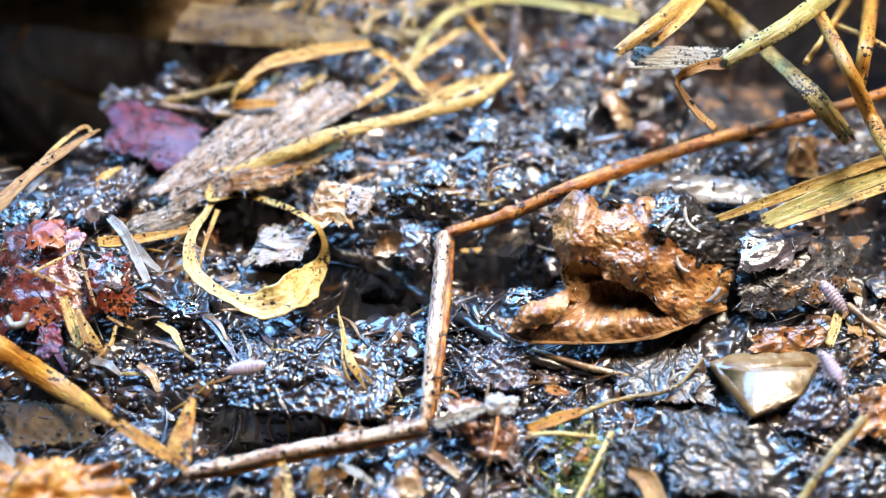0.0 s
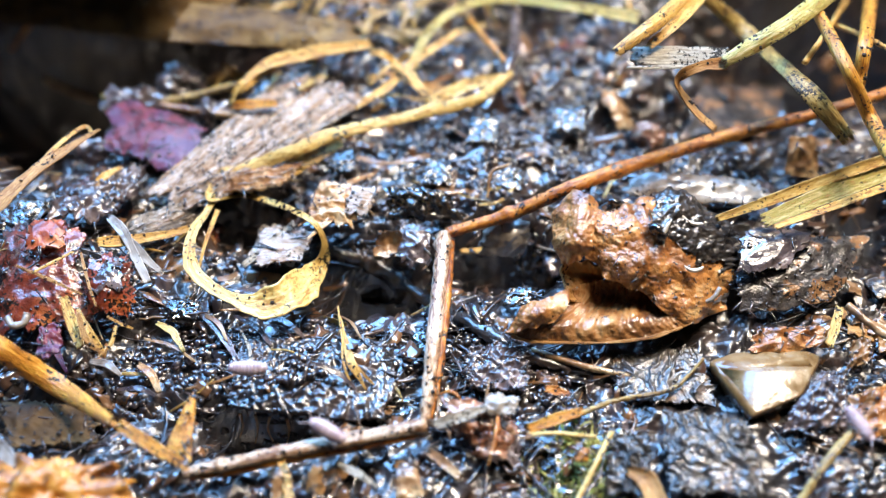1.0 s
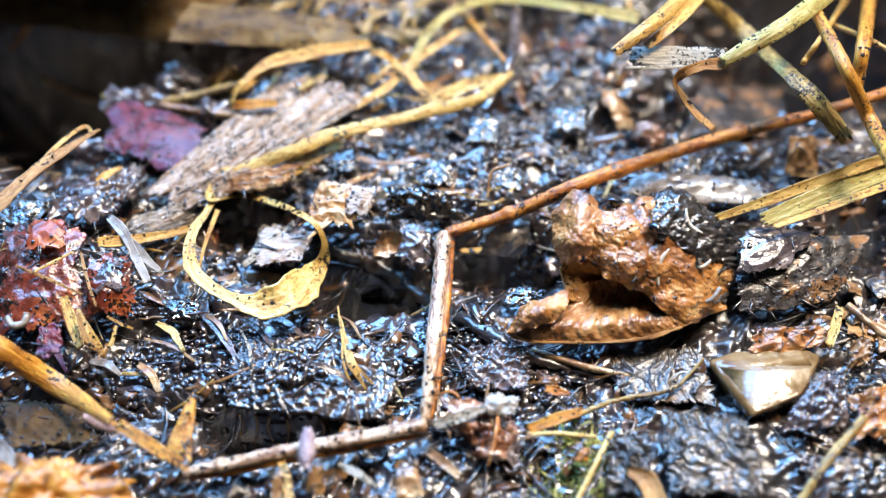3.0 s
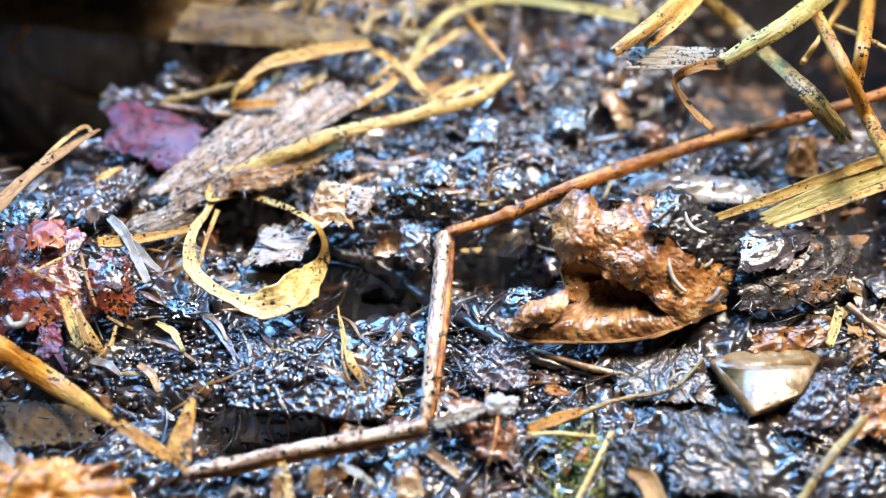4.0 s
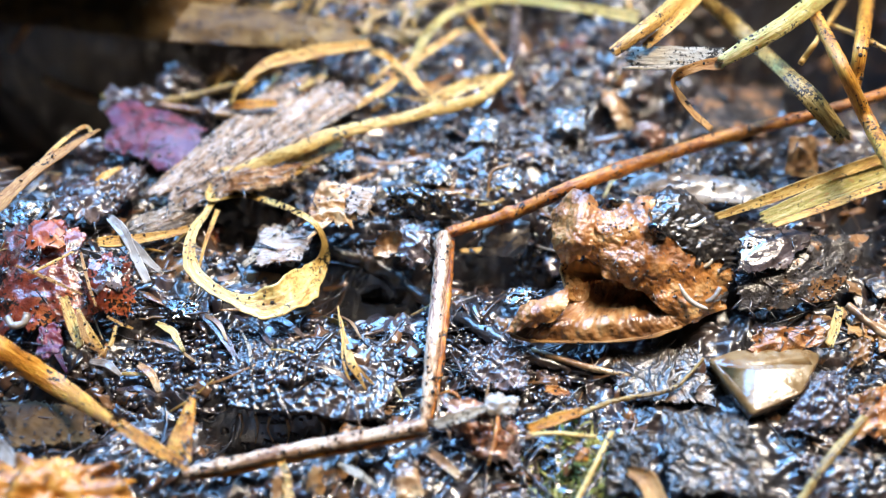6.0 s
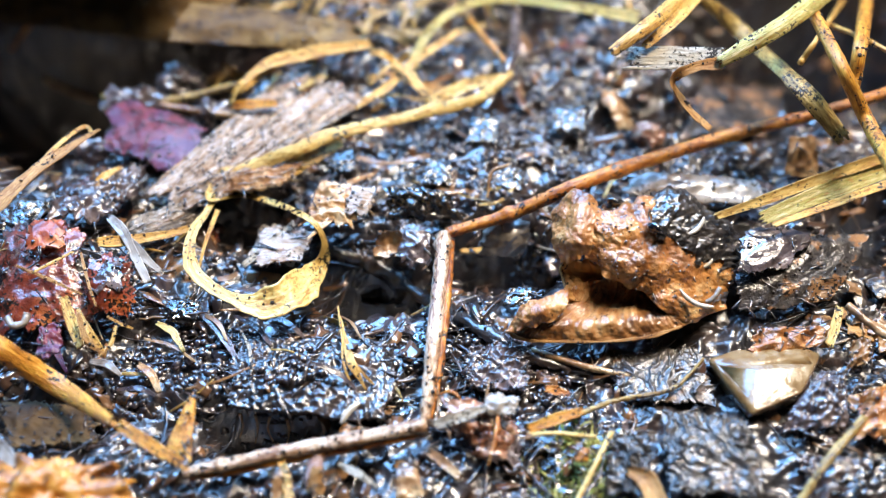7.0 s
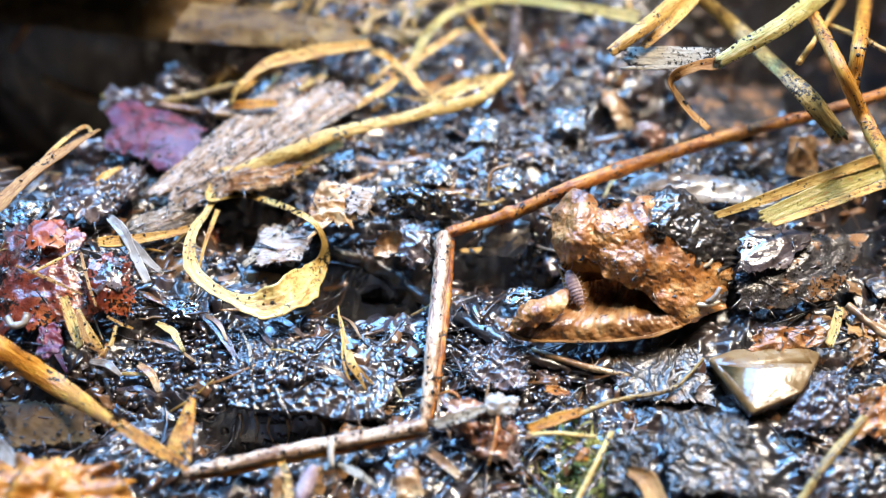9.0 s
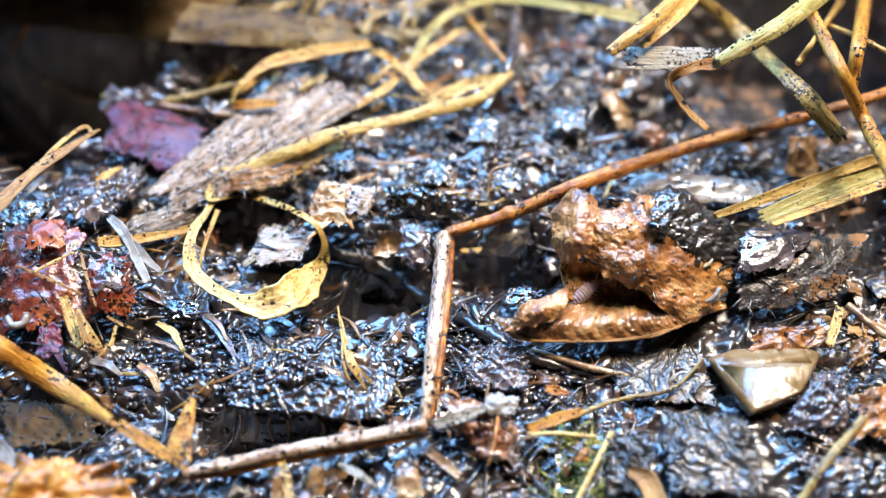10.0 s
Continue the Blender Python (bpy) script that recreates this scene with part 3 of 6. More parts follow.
# ---- the curled yellow leaf loop and its long blade ----
strap("dry_grass", [(7.58, 21.38, 5.02), (4.04, 17.03, 5.32), (-1.45, 14.57, 5.57), (-6.23, 12.97, 5.52), (-10.89, 10.90, 5.96), (-15.46, 8.48, 5.65), (-19.66, 7.89, 4.25), (-23.00, 7.10, 4.13)],
      [0.80, 1.36, 1.28, 1.04, 1.36, 1.52, 1.28, 0.88], M_PALE, "long yellow grass blade speckled with black soil", twist=[0, 20, 10, -10, 0, 15, 0, 0], curl=-0.10, seed=1)
strap("dry_grass", [(-10.99, 11.12, 4.50), (-15.56, 7.83, 3.97), (-19.51, 7.33, 2.61), (-22.96, 6.04, 2.26)], [1.2, 1.6, 1.3, 0.9], M_STRAW, "torn tan grass blade under a longer one", twist=15, seed=2)
loop = strap("curled_leaf", [(-22.78, 7.20, 4.12), (-23.54, 6.26, 3.74), (-23.77, 3.47, 3.85), (-20.86, 5.57, 2.16), (-16.27, 2.24, 4.01), (-12.99, -0.71, 5.11), (-11.82, -1.94, 3.27), (-12.54, -3.73, 1.20), (-14.15, -9.31, 4.68), (-16.69, -10.77, 4.65), (-19.50, -9.90, 4.22),
      (-22.43, -8.12, 4.03), (-24.49, -5.53, 4.12), (-24.87, -2.24, 4.50), (-24.12, 1.47, 3.68), (-23.18, 5.46, 3.14)],
      [0.9, 1.0, 1.1, 0.8, 0.6, 0.55, 0.8, 2.0, 3.9, 3.0, 1.5, 1.35, 1.4, 1.1, 0.7, 0.7], M_PALE, "dry yellow leaf strip curled into a loop", "leaf",
      twist=[0, 20, 40, 30, 20, 30, 40, 25, 5, -10, -30, -35, -30, 0, 0, 0], curl=0.10, wobble=0.45, seed=3)
c_loop, _ = spline([(-22.5, 6.6, 4.3), (-20.86, 5.57, 2.4), (-16.27, 2.24, 4.2), (-12.99, -0.71, 5.3)], 80)
specks(loop, c_loop, np.full(80, 0.7), 110, 303, size=0.13)
v, f, uv = sweep(spline([(-22.75, 1.61, 4.20), (-23.29, -0.53, 3.80), (-23.77, -2.70, 3.30), (-24.04, -4.44, 2.60)], 50)[0], np.linspace(0.5, 0.25, 50), 0.12, np.linspace(30, 0, 50), 0.1, 306, 0.5)
under("torn_strand", v, f, M_STRAW, loop, "thin torn strand of the leaf", uvs=uv)
strap("dry_grass", [(-33.52, -3.96, 5.83), (-30.78, -2.75, 4.66), (-27.69, -1.68, 4.18), (-24.83, -0.34, 3.83)], [1.0, 1.1, 0.9, 0.6], M_STRAW, "short tan grass blade stuck to wet rot", seed=4)

# ---- straw at the far side ----
strap("dry_grass", [(-22.94, 16.23, 5.24), (-21.70, 17.72, 6.66), (-18.78, 20.73, 6.90), (-14.07, 23.38, 6.23), (-8.24, 25.95, 5.26)], [0.60, 0.83, 1.20, 1.42, 1.12], M_STRAW, "bent orange grass blade on husk", twist=[30, 20, 0, 0, 0], seed=5)
strap("dry_grass", [(-23.03, 16.42, 4.73), (-20.96, 15.89, 5.22), (-17.86, 15.70, 5.57)], [0.9, 1.0, 0.8], M_ORANGE, "short orange grass fragment on husk", seed=6)
strap("dry_grass", [(-3.91, 21.98, 4.31), (-2.49, 25.89, 5.07), (-0.58, 28.75, 5.97), (3.03, 32.80, 5.32), (7.87, 36.68, 3.07), (14.11, 31.68, 6.05), (22.31, 29.11, 6.33)], [0.90, 0.98, 0.98, 0.98, 1.12, 1.20, 1.42], M_GREEN, "long yellow green grass blade bending over", seed=7, wobble=0.2)
strap("dry_grass", [(-9.42, 16.00, 4.62), (-5.85, 19.77, 4.64), (-2.48, 24.48, 4.62), (1.81, 28.47, 4.96)], [0.52, 0.90, 0.98, 0.68], M_STRAW, "tan grass blade in a tangle", seed=8)
strap("dry_grass", [(-8.00, 19.34, 5.03), (-5.88, 21.72, 5.54), (-3.87, 21.00, 5.35), (-2.10, 18.50, 4.79), (0.99, 17.44, 4.28)], [0.38, 0.60, 0.98, 0.90, 1.12], M_STRAW, "curled tan grass strip in a tangle", seed=9, twist=[0, 30, 20, 0, 0])
strap("dry_grass", [(-1.60, 16.92, 4.35), (2.86, 19.62, 4.61), (6.93, 20.71, 5.03)], [1.3, 1.6, 1.0], M_PALE, "pale torn grass strip in a tangle", seed=10)
stalk("thin_stalk", [(3.06, 32.33, 3.44), (5.41, 26.57, 4.48), (7.64, 22.51, 4.51)], 0.35, M_ORANGE, "thin brown grass stalk", seed=11)
stalk("thin_stalk", [(8.76, 34.29, 2.44), (7.74, 24.04, 5.00), (6.23, 19.84, 4.57)], [0.65, 0.6, 0.4], M_GREYLEAF, "grey brown bent stalk", seed=12)
strap("dry_grass", [(-9.15, 29.96, 3.29), (-8.23, 32.49, 3.73), (-4.63, 34.74, 3.77)], 0.9, M_DULL, "dull olive grass blade far back", seed=13)
strap("dry_grass", [(-8.94, 32.22, 2.69), (-1.58, 30.20, 2.93), (5.06, 32.11, 2.78)], 0.7, M_DULL, "dull brown grass blade", seed=14)
strap("dry_grass", [(-9.25, 10.23, 2.85), (-5.59, 8.81, 3.46), (-1.42, 9.38, 4.15)], [0.5, 0.8, 0.6], M_TAN, "twisted tan grass fragment", seed=15, twist=[0, 60, 0])

# ---- straw pile over the far corner ----
def split_straw():
    """A straw split open: a green inner channel between two tan lips."""
    def strip(pts, width, twist, curl, seed):
        c, t = spline(pts, 70)
        return sweep(c, np.interp(t, np.arange(len(pts)), width), 0.2, 0 * t + twist, curl, seed, 0.12)
    v, f, uv = strip([(30.95, -2.82, 7.60), (35.75, -0.21, 7.40), (40.79, 2.39, 7.20), (47.25, 5.55, 7.00)], [1.3, 1.7, 1.9, 2.0], -4, 0.10, 27)
    ob = thing("split_straw", v, f, M_GREEN, "yellow green split straw with a torn end", "straw", "loose straw", uvs=uv)
    v, f, uv = strip([(26.31, -3.15, 8.30), (31.58, -0.88, 8.30), (37.06, 1.76, 8.20), (47.11, 6.17, 8.00)], [0.7, 1.05, 1.1, 1.2], -22, 0.14, 28)
    under("upper_lip", v, f, M_PALE, ob, "pale tan lip of the straw", uvs=uv)
    v, f, uv = strip([(31.78, -3.95, 7.90), (36.42, -1.90, 7.80), (40.72, 0.11, 7.70), (46.42, 2.80, 7.50)], [0.6, 0.8, 0.9, 0.9], 24, 0.14, 29)
    under("lower_lip", v, f, M_STRAW, ob, "orange tan lip of the straw", uvs=uv)
    return ob


pile = [
    strap("straw", [(16.75, 9.50, 18.21), (20.73, 12.93, 18.98), (27.48, 23.71, 15.43)], [1.02, 1.56, 1.63], M_STRAW, "split orange straw stem with black specks", curl=-0.28, wobble=0.15, seed=16, n=40),
    strap("straw", [(20.30, 11.71, 17.03), (23.31, 14.45, 17.73), (28.66, 24.50, 14.45)], [0.84, 1.05, 1.12], M_STRAW, "tan inner half of a split straw", curl=0.2, wobble=0.2, seed=17),
    strap("wood_chip", [(18.82, 11.30, 16.07), (23.18, 11.31, 15.99), (28.24, 11.55, 15.93)], [1.9, 2.1, 1.7], M_CHIP, "flat grey wood splinter with black specks", "wood chip", curl=0.02, wobble=0.35, seed=18, thick=0.5),
    strap("splinter", [(17.97, 9.49, 16.14), (21.88, 9.77, 16.03), (26.32, 9.88, 16.01)], [0.2, 0.4, 0.6], M_CHIP, "thin pale wood splinter", "wood chip", seed=19, thick=0.3),
    strap("straw", [(27.12, 8.39, 18.03), (29.53, 9.40, 19.00), (33.57, 11.85, 19.88), (40.42, 20.56, 17.15)], [1.15, 1.66, 1.80, 1.87], M_GREEN, "yellow green ribbed straw stem", curl=-0.22, wobble=0.12, seed=20),
    strap("curled_straw", [(27.24, 8.65, 17.53), (24.99, 8.13, 17.55), (23.22, 7.70, 17.07), (22.67, 7.34, 16.09), (23.51, 7.04, 14.60), (24.76, 5.79, 13.68), (26.43, 4.52, 12.78)], [1.2, 1.0, 0.9, 0.9, 1.1, 1.0, 0.8], M_LEAFTAN,
          "curled brown straw strip", twist=[0, 0, 30, 50, 40, 30, 30], seed=21, wobble=0.7),
    strap("straw", [(28.53, 25.55, 12.50), (33.82, 23.39, 8.64), (35.19, 8.82, 14.97), (39.71, 4.19, 11.81)], [1.72, 1.95, 1.95, 1.72], M_DULL, "dirty olive straw with mud", curl=-0.22, wobble=0.15, seed=22),
    stalk("straw", [(37.83, 16.40, 17.22), (38.32, 6.92, 18.48), (41.26, 4.11, 14.17), (40.95, -6.03, 17.02)], [0.6, 0.68, 0.72, 0.75], M_ORANGE, "round orange straw stem, leaning", "straw", group="loose straw", seed=23, rough=0.06),
    stalk("straw", [(53.16, 41.58, 1.63), (42.19, 13.83, 16.82), (40.48, 8.07, 15.29)], [0.75, 0.75, 0.7], M_ORANGE, "brown round straw stem", "straw", group="loose straw", seed=24, rough=0.06),
    stalk("thin_stalk", [(50.71, 41.64, -1.03), (38.59, 14.88, 16.30), (35.55, 10.43, 15.96)], 0.3, M_STRAW, "thin tan stalk among straw", "straw", group="loose straw", seed=25),
    stalk("thin_stalk", [(42.06, 21.66, 11.42), (43.09, 16.27, 14.40), (45.64, 13.05, 14.92)], 0.25, M_STRAW, "thin tan stalk among straw", "straw", group="loose straw", seed=26),
    split_straw(),
]

# ---- straw at the near side ----
strap("straw", [(-42.17, -16.49, 8.85), (-39.25, -17.90, 7.39), (-34.88, -19.16, 3.72), (-28.37, -24.87, 6.85)], [2.08, 2.16, 2.00, 0.96], M_ORANGE, "broad orange straw stem lying in front", curl=-0.2, wobble=0.2, seed=31)
strap("straw_strand", [(-29.47, -23.43, 5.19), (-25.38, -26.24, 4.98), (-21.81, -27.99, 4.00)], [0.5, 0.6, 0.4], M_ORANGE, "thin orange straw strand", seed=32)
strap("straw_strand", [(-27.77, -24.15, 5.70), (-24.94, -25.96, 4.97), (-22.28, -27.05, 3.99)], [0.4, 0.6, 0.3], M_ORANGE, "thin orange straw strand", seed=33)
sheet("leaf_fragment", (-24.72, -25.89, 2.96), (-21.54, -27.58, 3.00), (-21.76, -19.82, 4.89), (-22.47, -20.20, 4.56), M_ORANGE, "upright pointed orange leaf fragment", bulge=0.4, crumple=0.2, seed=34, ragged=0.25)
strap("dry_leaf", [(-43.83, -3.90, 8.50), (-41.35, 0.04, 9.00), (-38.65, 4.24, 9.00), (-35.03, 8.06, 9.00)], [1.70, 1.95, 1.70, 0.42], M_LEAFTAN, "tan leaf blade with speckled surface", "leaf", curl=0.12, twist=32, seed=35)
strap("leaf_strip", [(-40.93, 4.04, 7.59), (-38.74, 7.56, 7.90), (-37.04, 10.21, 7.47), (-35.82, 8.69, 7.74)], [0.4, 0.5, 0.4, 0.3], M_STRAW, "thin curled leaf edge", "leaf", seed=36)
strap("straw_fragment", [(-35.38, -10.97, 5.94), (-34.44, -12.96, 5.36), (-33.26, -15.53, 4.48)], [0.9, 1.0, 0.8], M_STRAW, "short straw fragment on red rot", seed=37)
strap("straw_fragment", [(-33.91, -11.96, 5.52), (-32.39, -14.40, 5.13), (-31.05, -16.08, 3.93)], [0.5, 0.7, 0.5], M_STRAW, "short straw fragment on red rot", seed=38)
strap("straw_fragment", [(-14.45, -25.44, 2.68), (-13.57, -27.86, 3.00), (-12.87, -30.56, 3.00)], [0.7, 0.8, 0.7], M_STRAW, "short tan straw fragment in front", seed=39)
strap("straw_chip", [(36.99, -11.39, 5.03), (36.35, -13.30, 4.51), (35.66, -15.00, 4.01)], [0.8, 1.0, 0.8], M_PALE, "short pale straw chip", seed=40)
stalk("thin_stalk", [(38.12, -10.68, 4.53), (39.54, -12.65, 4.51), (42.05, -14.87, 4.00)], 0.4, M_TAN, "thin tan stalk among straw", seed=41)
for dx, dy, w in ((0.0, 0.0, 0.5), (0.5, -1.6, 0.26), (-0.6, 1.2, 0.22)):
    strap("grass_fibre", [(p[0] + dx * (0.3 + i * 0.5), p[1] + dy * (1 - 0.4 * i), p[2] - 0.2 * abs(dx)) for i, p in enumerate(((-9.98, -10.19, 2.10), (-8.94, -14.33, 3.25), (-8.39, -16.76, 3.54), (-7.02, -18.69, 2.26)))],
          [w * 0.6, w, w * 1.2, w * 0.4], M_STRAW, "frayed yellow plant fibre on black soil", "plant fibre", seed=int(420 + dx * 20), wobble=0.9, group="")

# ---- the big rolled leaf ----
def loft(rows, nu, nv):
    """A smooth surface through profile curves; places (nv, nu, 3), normals, u, v."""
    lines = [spline(r, nu)[0] for r in rows]
    p = np.stack([spline([l[i] for l in lines], nv)[0] for i in range(nu)], 1)
    n = np.cross(np.gradient(p, axis=1), np.gradient(p, axis=0))
    n /= np.linalg.norm(n, axis=2)[:, :, None] + 1e-9
    if n[:, :, 2].mean() < 0:
        n = -n
    u, v = np.meshgrid(np.linspace(0, 1, nu), np.linspace(0, 1, nv))
    return p, n, u, v


def skin(p, n, h, thick):
    """Both faces and the rim of a leaf with relief h."""
    nv, nu = h.shape
    top, low = (p + n * h[:, :, None]).reshape(-1, 3), (p + n * (h - thick)[:, :, None]).reshape(-1, 3)
    m, faces = nu * nv, []
    for j in range(nv - 1):
        for i in range(nu - 1):
            k = j * nu + i
            faces += [(k, k + 1, k + nu + 1, k + nu), (m + k + nu, m + k + nu + 1, m + k + 1, m + k)]
    rim = [i for i in range(nu)] + [j * nu + nu - 1 for j in range(1, nv)] + [(nv - 1) * nu + i for i in range(nu - 2, -1, -1)] + [j * nu for j in range(nv - 2, 0, -1)]
    for i, k in enumerate(rim):
        q = rim[(i + 1) % len(rim)]
        faces.append((k, m + k, m + q, q))
    return np.vstack([top, low]), faces


def pocked(p, seed, a=0.5, b=0.35, c=0.16):
    """Relief of a wet, blistered leaf: lobes, blisters and grain."""
    x, y = p[:, :, 0] + 0.4 * p[:, :, 2], p[:, :, 1] + 0.6 * p[:, :, 2]
    wx, wy = x + 0.8 * vnoise(x / 1.5, y / 1.5, seed + 5), y + 0.8 * vnoise(x / 1.5, y / 1.5, seed + 6)
    return a * 2 * (vnoise(wx / 3.2, wy / 3.2, seed) - 0.5) + b * 2 * (vnoise(wx / 1.1, wy / 1.1, seed + 1) - 0.5) + c * 2 * (vnoise(x / 0.42, y / 0.42, seed + 2) - 0.5) + 0.05 * (vnoise(x / 0.2, y / 0.2, seed + 3) - 0.5)


def rolled_leaf():
    """A brown leaf curled into a cowl that opens to one side, with a flap below the opening."""
    cowl = ([(13.62, -7.27, 7.50), (14.96, -9.41, 7.20), (16.90, -10.14, 6.60), (18.86, -10.74, 6.00), (20.94, -11.80, 4.60), (23.73, -11.80, 3.00), (27.06, -9.30, 2.00)],
            [(13.54, -6.45, 9.00), (15.25, -8.34, 8.80), (17.31, -9.11, 8.50), (19.45, -9.73, 7.60), (21.68, -10.30, 6.20), (24.50, -9.85, 4.50), (27.73, -7.37, 2.90)],
            [(13.81, -5.21, 10.00), (15.54, -6.61, 10.00), (17.51, -7.13, 9.80), (19.78, -7.48, 9.00), (22.35, -7.43, 7.70), (25.19, -6.93, 6.00), (28.57, -5.36, 3.90)],
            [(13.93, -3.47, 10.20), (15.64, -5.12, 10.30), (17.52, -4.90, 10.20), (19.98, -4.68, 9.80), (22.59, -4.16, 8.80), (25.62, -3.94, 6.90), (28.87, -3.09, 4.20)],
            [(14.19, -1.26, 9.20), (15.97, -3.31, 9.70), (17.76, -2.26, 9.50), (20.26, -0.78, 9.00), (23.16, -0.35, 8.20), (26.02, -0.78, 6.20), (28.60, -1.28, 3.80)],
            [(14.96, 2.33, 4.00), (16.91, 0.42, 4.00), (18.74, 1.18, 4.00), (21.33, 2.39, 3.50), (24.29, 2.45, 3.00), (26.27, 1.24, 2.20), (28.49, -0.35, 1.40)])
    p, n, u, v = loft(cowl, 130, 130)
    h = pocked(p, 71, 0.5, 0.15, 0.08) + 0.35 * np.exp(-v / 0.05) * np.sin(u * 31 + 2)
    # a shallow crease runs down the cowl
    h = h - 0.5 * np.exp(-((u - 0.42 - 0.06 * np.sin(v * 6)) / 0.03) ** 2)
    verts, faces = skin(p, n, h, 0.3)
    ob = thing("rolled_leaf", verts, faces, M_ROLL, "curled wet brown leaf with a ruffled rim", "leaf")
    top = (p + n * h[:, :, None])
    for name, label, rows, material, seed, edge in (
            ("folded_lobe", "bulging lobe at the leaf's rim", ([(11.46, -7.08, 6.60), (11.96, -8.10, 7.60), (12.82, -8.35, 8.40), (13.81, -8.00, 8.80)], [(10.41, -5.42, 7.80), (11.38, -6.96, 9.20), (12.43, -7.50, 10.00), (13.91, -7.30, 10.00)], [(10.54, -2.55, 8.20), (11.62, -4.12, 9.80), (12.69, -5.21, 10.80), (14.31, -5.07, 10.40)], [(11.93, -0.86, 8.60), (12.56, -1.11, 10.00), (13.73, -2.18, 10.60), (14.77, -2.35, 9.60)]), M_ROLL, 81, 0.3),
            ("folded_edge", "thin pale folded leaf edge", ([(11.54, -7.25, 6.90), (12.37, -7.47, 7.00), (14.79, -7.89, 7.00)], [(11.13, -7.79, 6.20), (12.26, -7.58, 5.60), (15.33, -7.65, 5.00)], [(11.44, -8.68, 5.60), (12.58, -8.53, 4.90), (15.47, -8.25, 4.20)], [(11.79, -10.26, 5.20), (12.82, -10.18, 4.40), (14.90, -9.29, 3.60)]), M_LEAFTAN, 82, 0.25),
            ("ruffled_lobe", "ruffled orange brown lobe", ([(5.75, -13.29, 3.60), (6.86, -13.74, 4.40), (8.67, -13.59, 4.90), (10.53, -12.88, 5.00)], [(6.74, -12.21, 4.80), (7.88, -12.70, 5.80), (9.41, -12.69, 6.30), (11.66, -11.52, 5.80)], [(7.33, -11.00, 4.60), (8.50, -11.08, 5.40), (9.91, -10.80, 5.90), (11.85, -9.20, 5.40)]), M_ROLL, 83, 0.3)):
        q, m, a, b = loft(rows, 60, 60)
        w, g = skin(q, m, pocked(q, seed, 0.3, 0.14, 0.08) + edge * np.exp(-b / 0.07) * np.sin(a * 22), 0.28)
        under(name, w, g, material, ob, label)
    flap = ([(5.89, -12.99, 3.10), (7.97, -13.84, 3.10), (11.38, -14.10, 3.20), (15.60, -14.10, 3.20), (19.31, -13.66, 3.40), (22.04, -12.76, 3.50), (23.54, -11.96, 3.40)],
            [(7.98, -12.54, 4.00), (9.52, -13.02, 4.30), (12.00, -12.83, 4.40), (15.62, -12.50, 4.30), (18.85, -12.03, 4.20), (21.49, -11.48, 4.00), (23.04, -10.92, 3.70)],
            [(11.01, -10.68, 4.00), (12.09, -10.41, 4.00), (14.03, -9.85, 3.80), (16.52, -9.29, 3.60), (18.71, -9.08, 3.50), (20.94, -8.79, 3.30), (22.61, -8.63, 3.10)],
            [(11.80, -9.56, 5.00), (12.65, -8.88, 5.00), (14.28, -8.36, 5.20), (16.45, -8.08, 5.20), (18.65, -7.92, 5.00), (20.89, -7.60, 4.60), (22.67, -7.13, 4.00)])
    q, m, a, b = loft(flap, 150, 90)
    streaks = 0.34 * (ridge(a * 26 + 0.8 * np.sin(b * 5), b * 2.2, 88) - 0.5) * np.clip(b / 0.12, 0, 1)
    w, g = skin(q, m, pocked(q, 84, 0.16, 0.07, 0.04) + streaks, 0.3)
    under("lower_flap", w, g, M_FLAP, ob, "glossy brown lower flap of the leaf")
    rim = q[0, 6:130] + m[0, 6:130] * 0.1
    w, g, t = sweep(rim, 0.14 + 0.24 * vnoise(np.arange(124) / 7, np.zeros(124), 89), 0.16, np.zeros(124), 0.1, 85, 0.9, across=4)
    under("pale_rim", w, g, M_LEAFTAN, ob, "pale worn rim of the flap", uvs=t)
    mask = 0.55 * vnoise(u * 5, v * 6, 74) - 0.45 * np.clip((0.42 - v) / 0.25, 0, 1) + 0.35 * vnoise(u * 15, v * 18, 75) + 1.7 * (u - 0.76) + 0.75 * np.clip((v - 0.42) / 0.15, 0, 1) * np.clip((u - 0.42) / 0.12, 0, 1) * np.clip((0.95 - v) / 0.1, 0, 1)
    lift = np.clip(mask - 0.5, 0, 0.5) * 0.9 + 0.5 * (vnoise(u * 26, v * 28, 76) - 0.4) + 0.3 * (vnoise(u * 52, v * 56, 80) - 0.5) + 0.05
    mud = (p + n * (h + lift)[:, :, None]).reshape(-1, 3)
    hold, nu = (mask > 0.5).ravel(), 130
    quads = [(k, k + 1, k + nu + 1, k + nu) for j in range(129) for i in range(nu - 1) for k in (j * nu + i,) if hold[k] and hold[k + nu + 1]]
    used = sorted({i for q in quads for i in q})
    back = {i: k for k, i in enumerate(used)}
    under("mud_coat", mud[used], [tuple(back[i] for i in q) for q in quads], M_MUD, ob, "black mud stuck to the leaf")
    dirty(ob, top[4:100].reshape(-1, 3), 0.3, 77)
    grit(ob, top[:120].reshape(-1, 3), 420, 78)
    for at, size, k in (((16.20, -2.64, 9.60), (0.8, 0.6, 0.9), 5), ((20.05, -6.31, 9.90), (0.9, 0.6, 0.6), 6)):
        w, g = lump_mesh(at, np.array(size), rough=0.9, wave=0.4, seed=k, level=3)
        under("soil_crumb", w, g, M_FILM, ob, "black soil crumb on the leaf")
    return ob


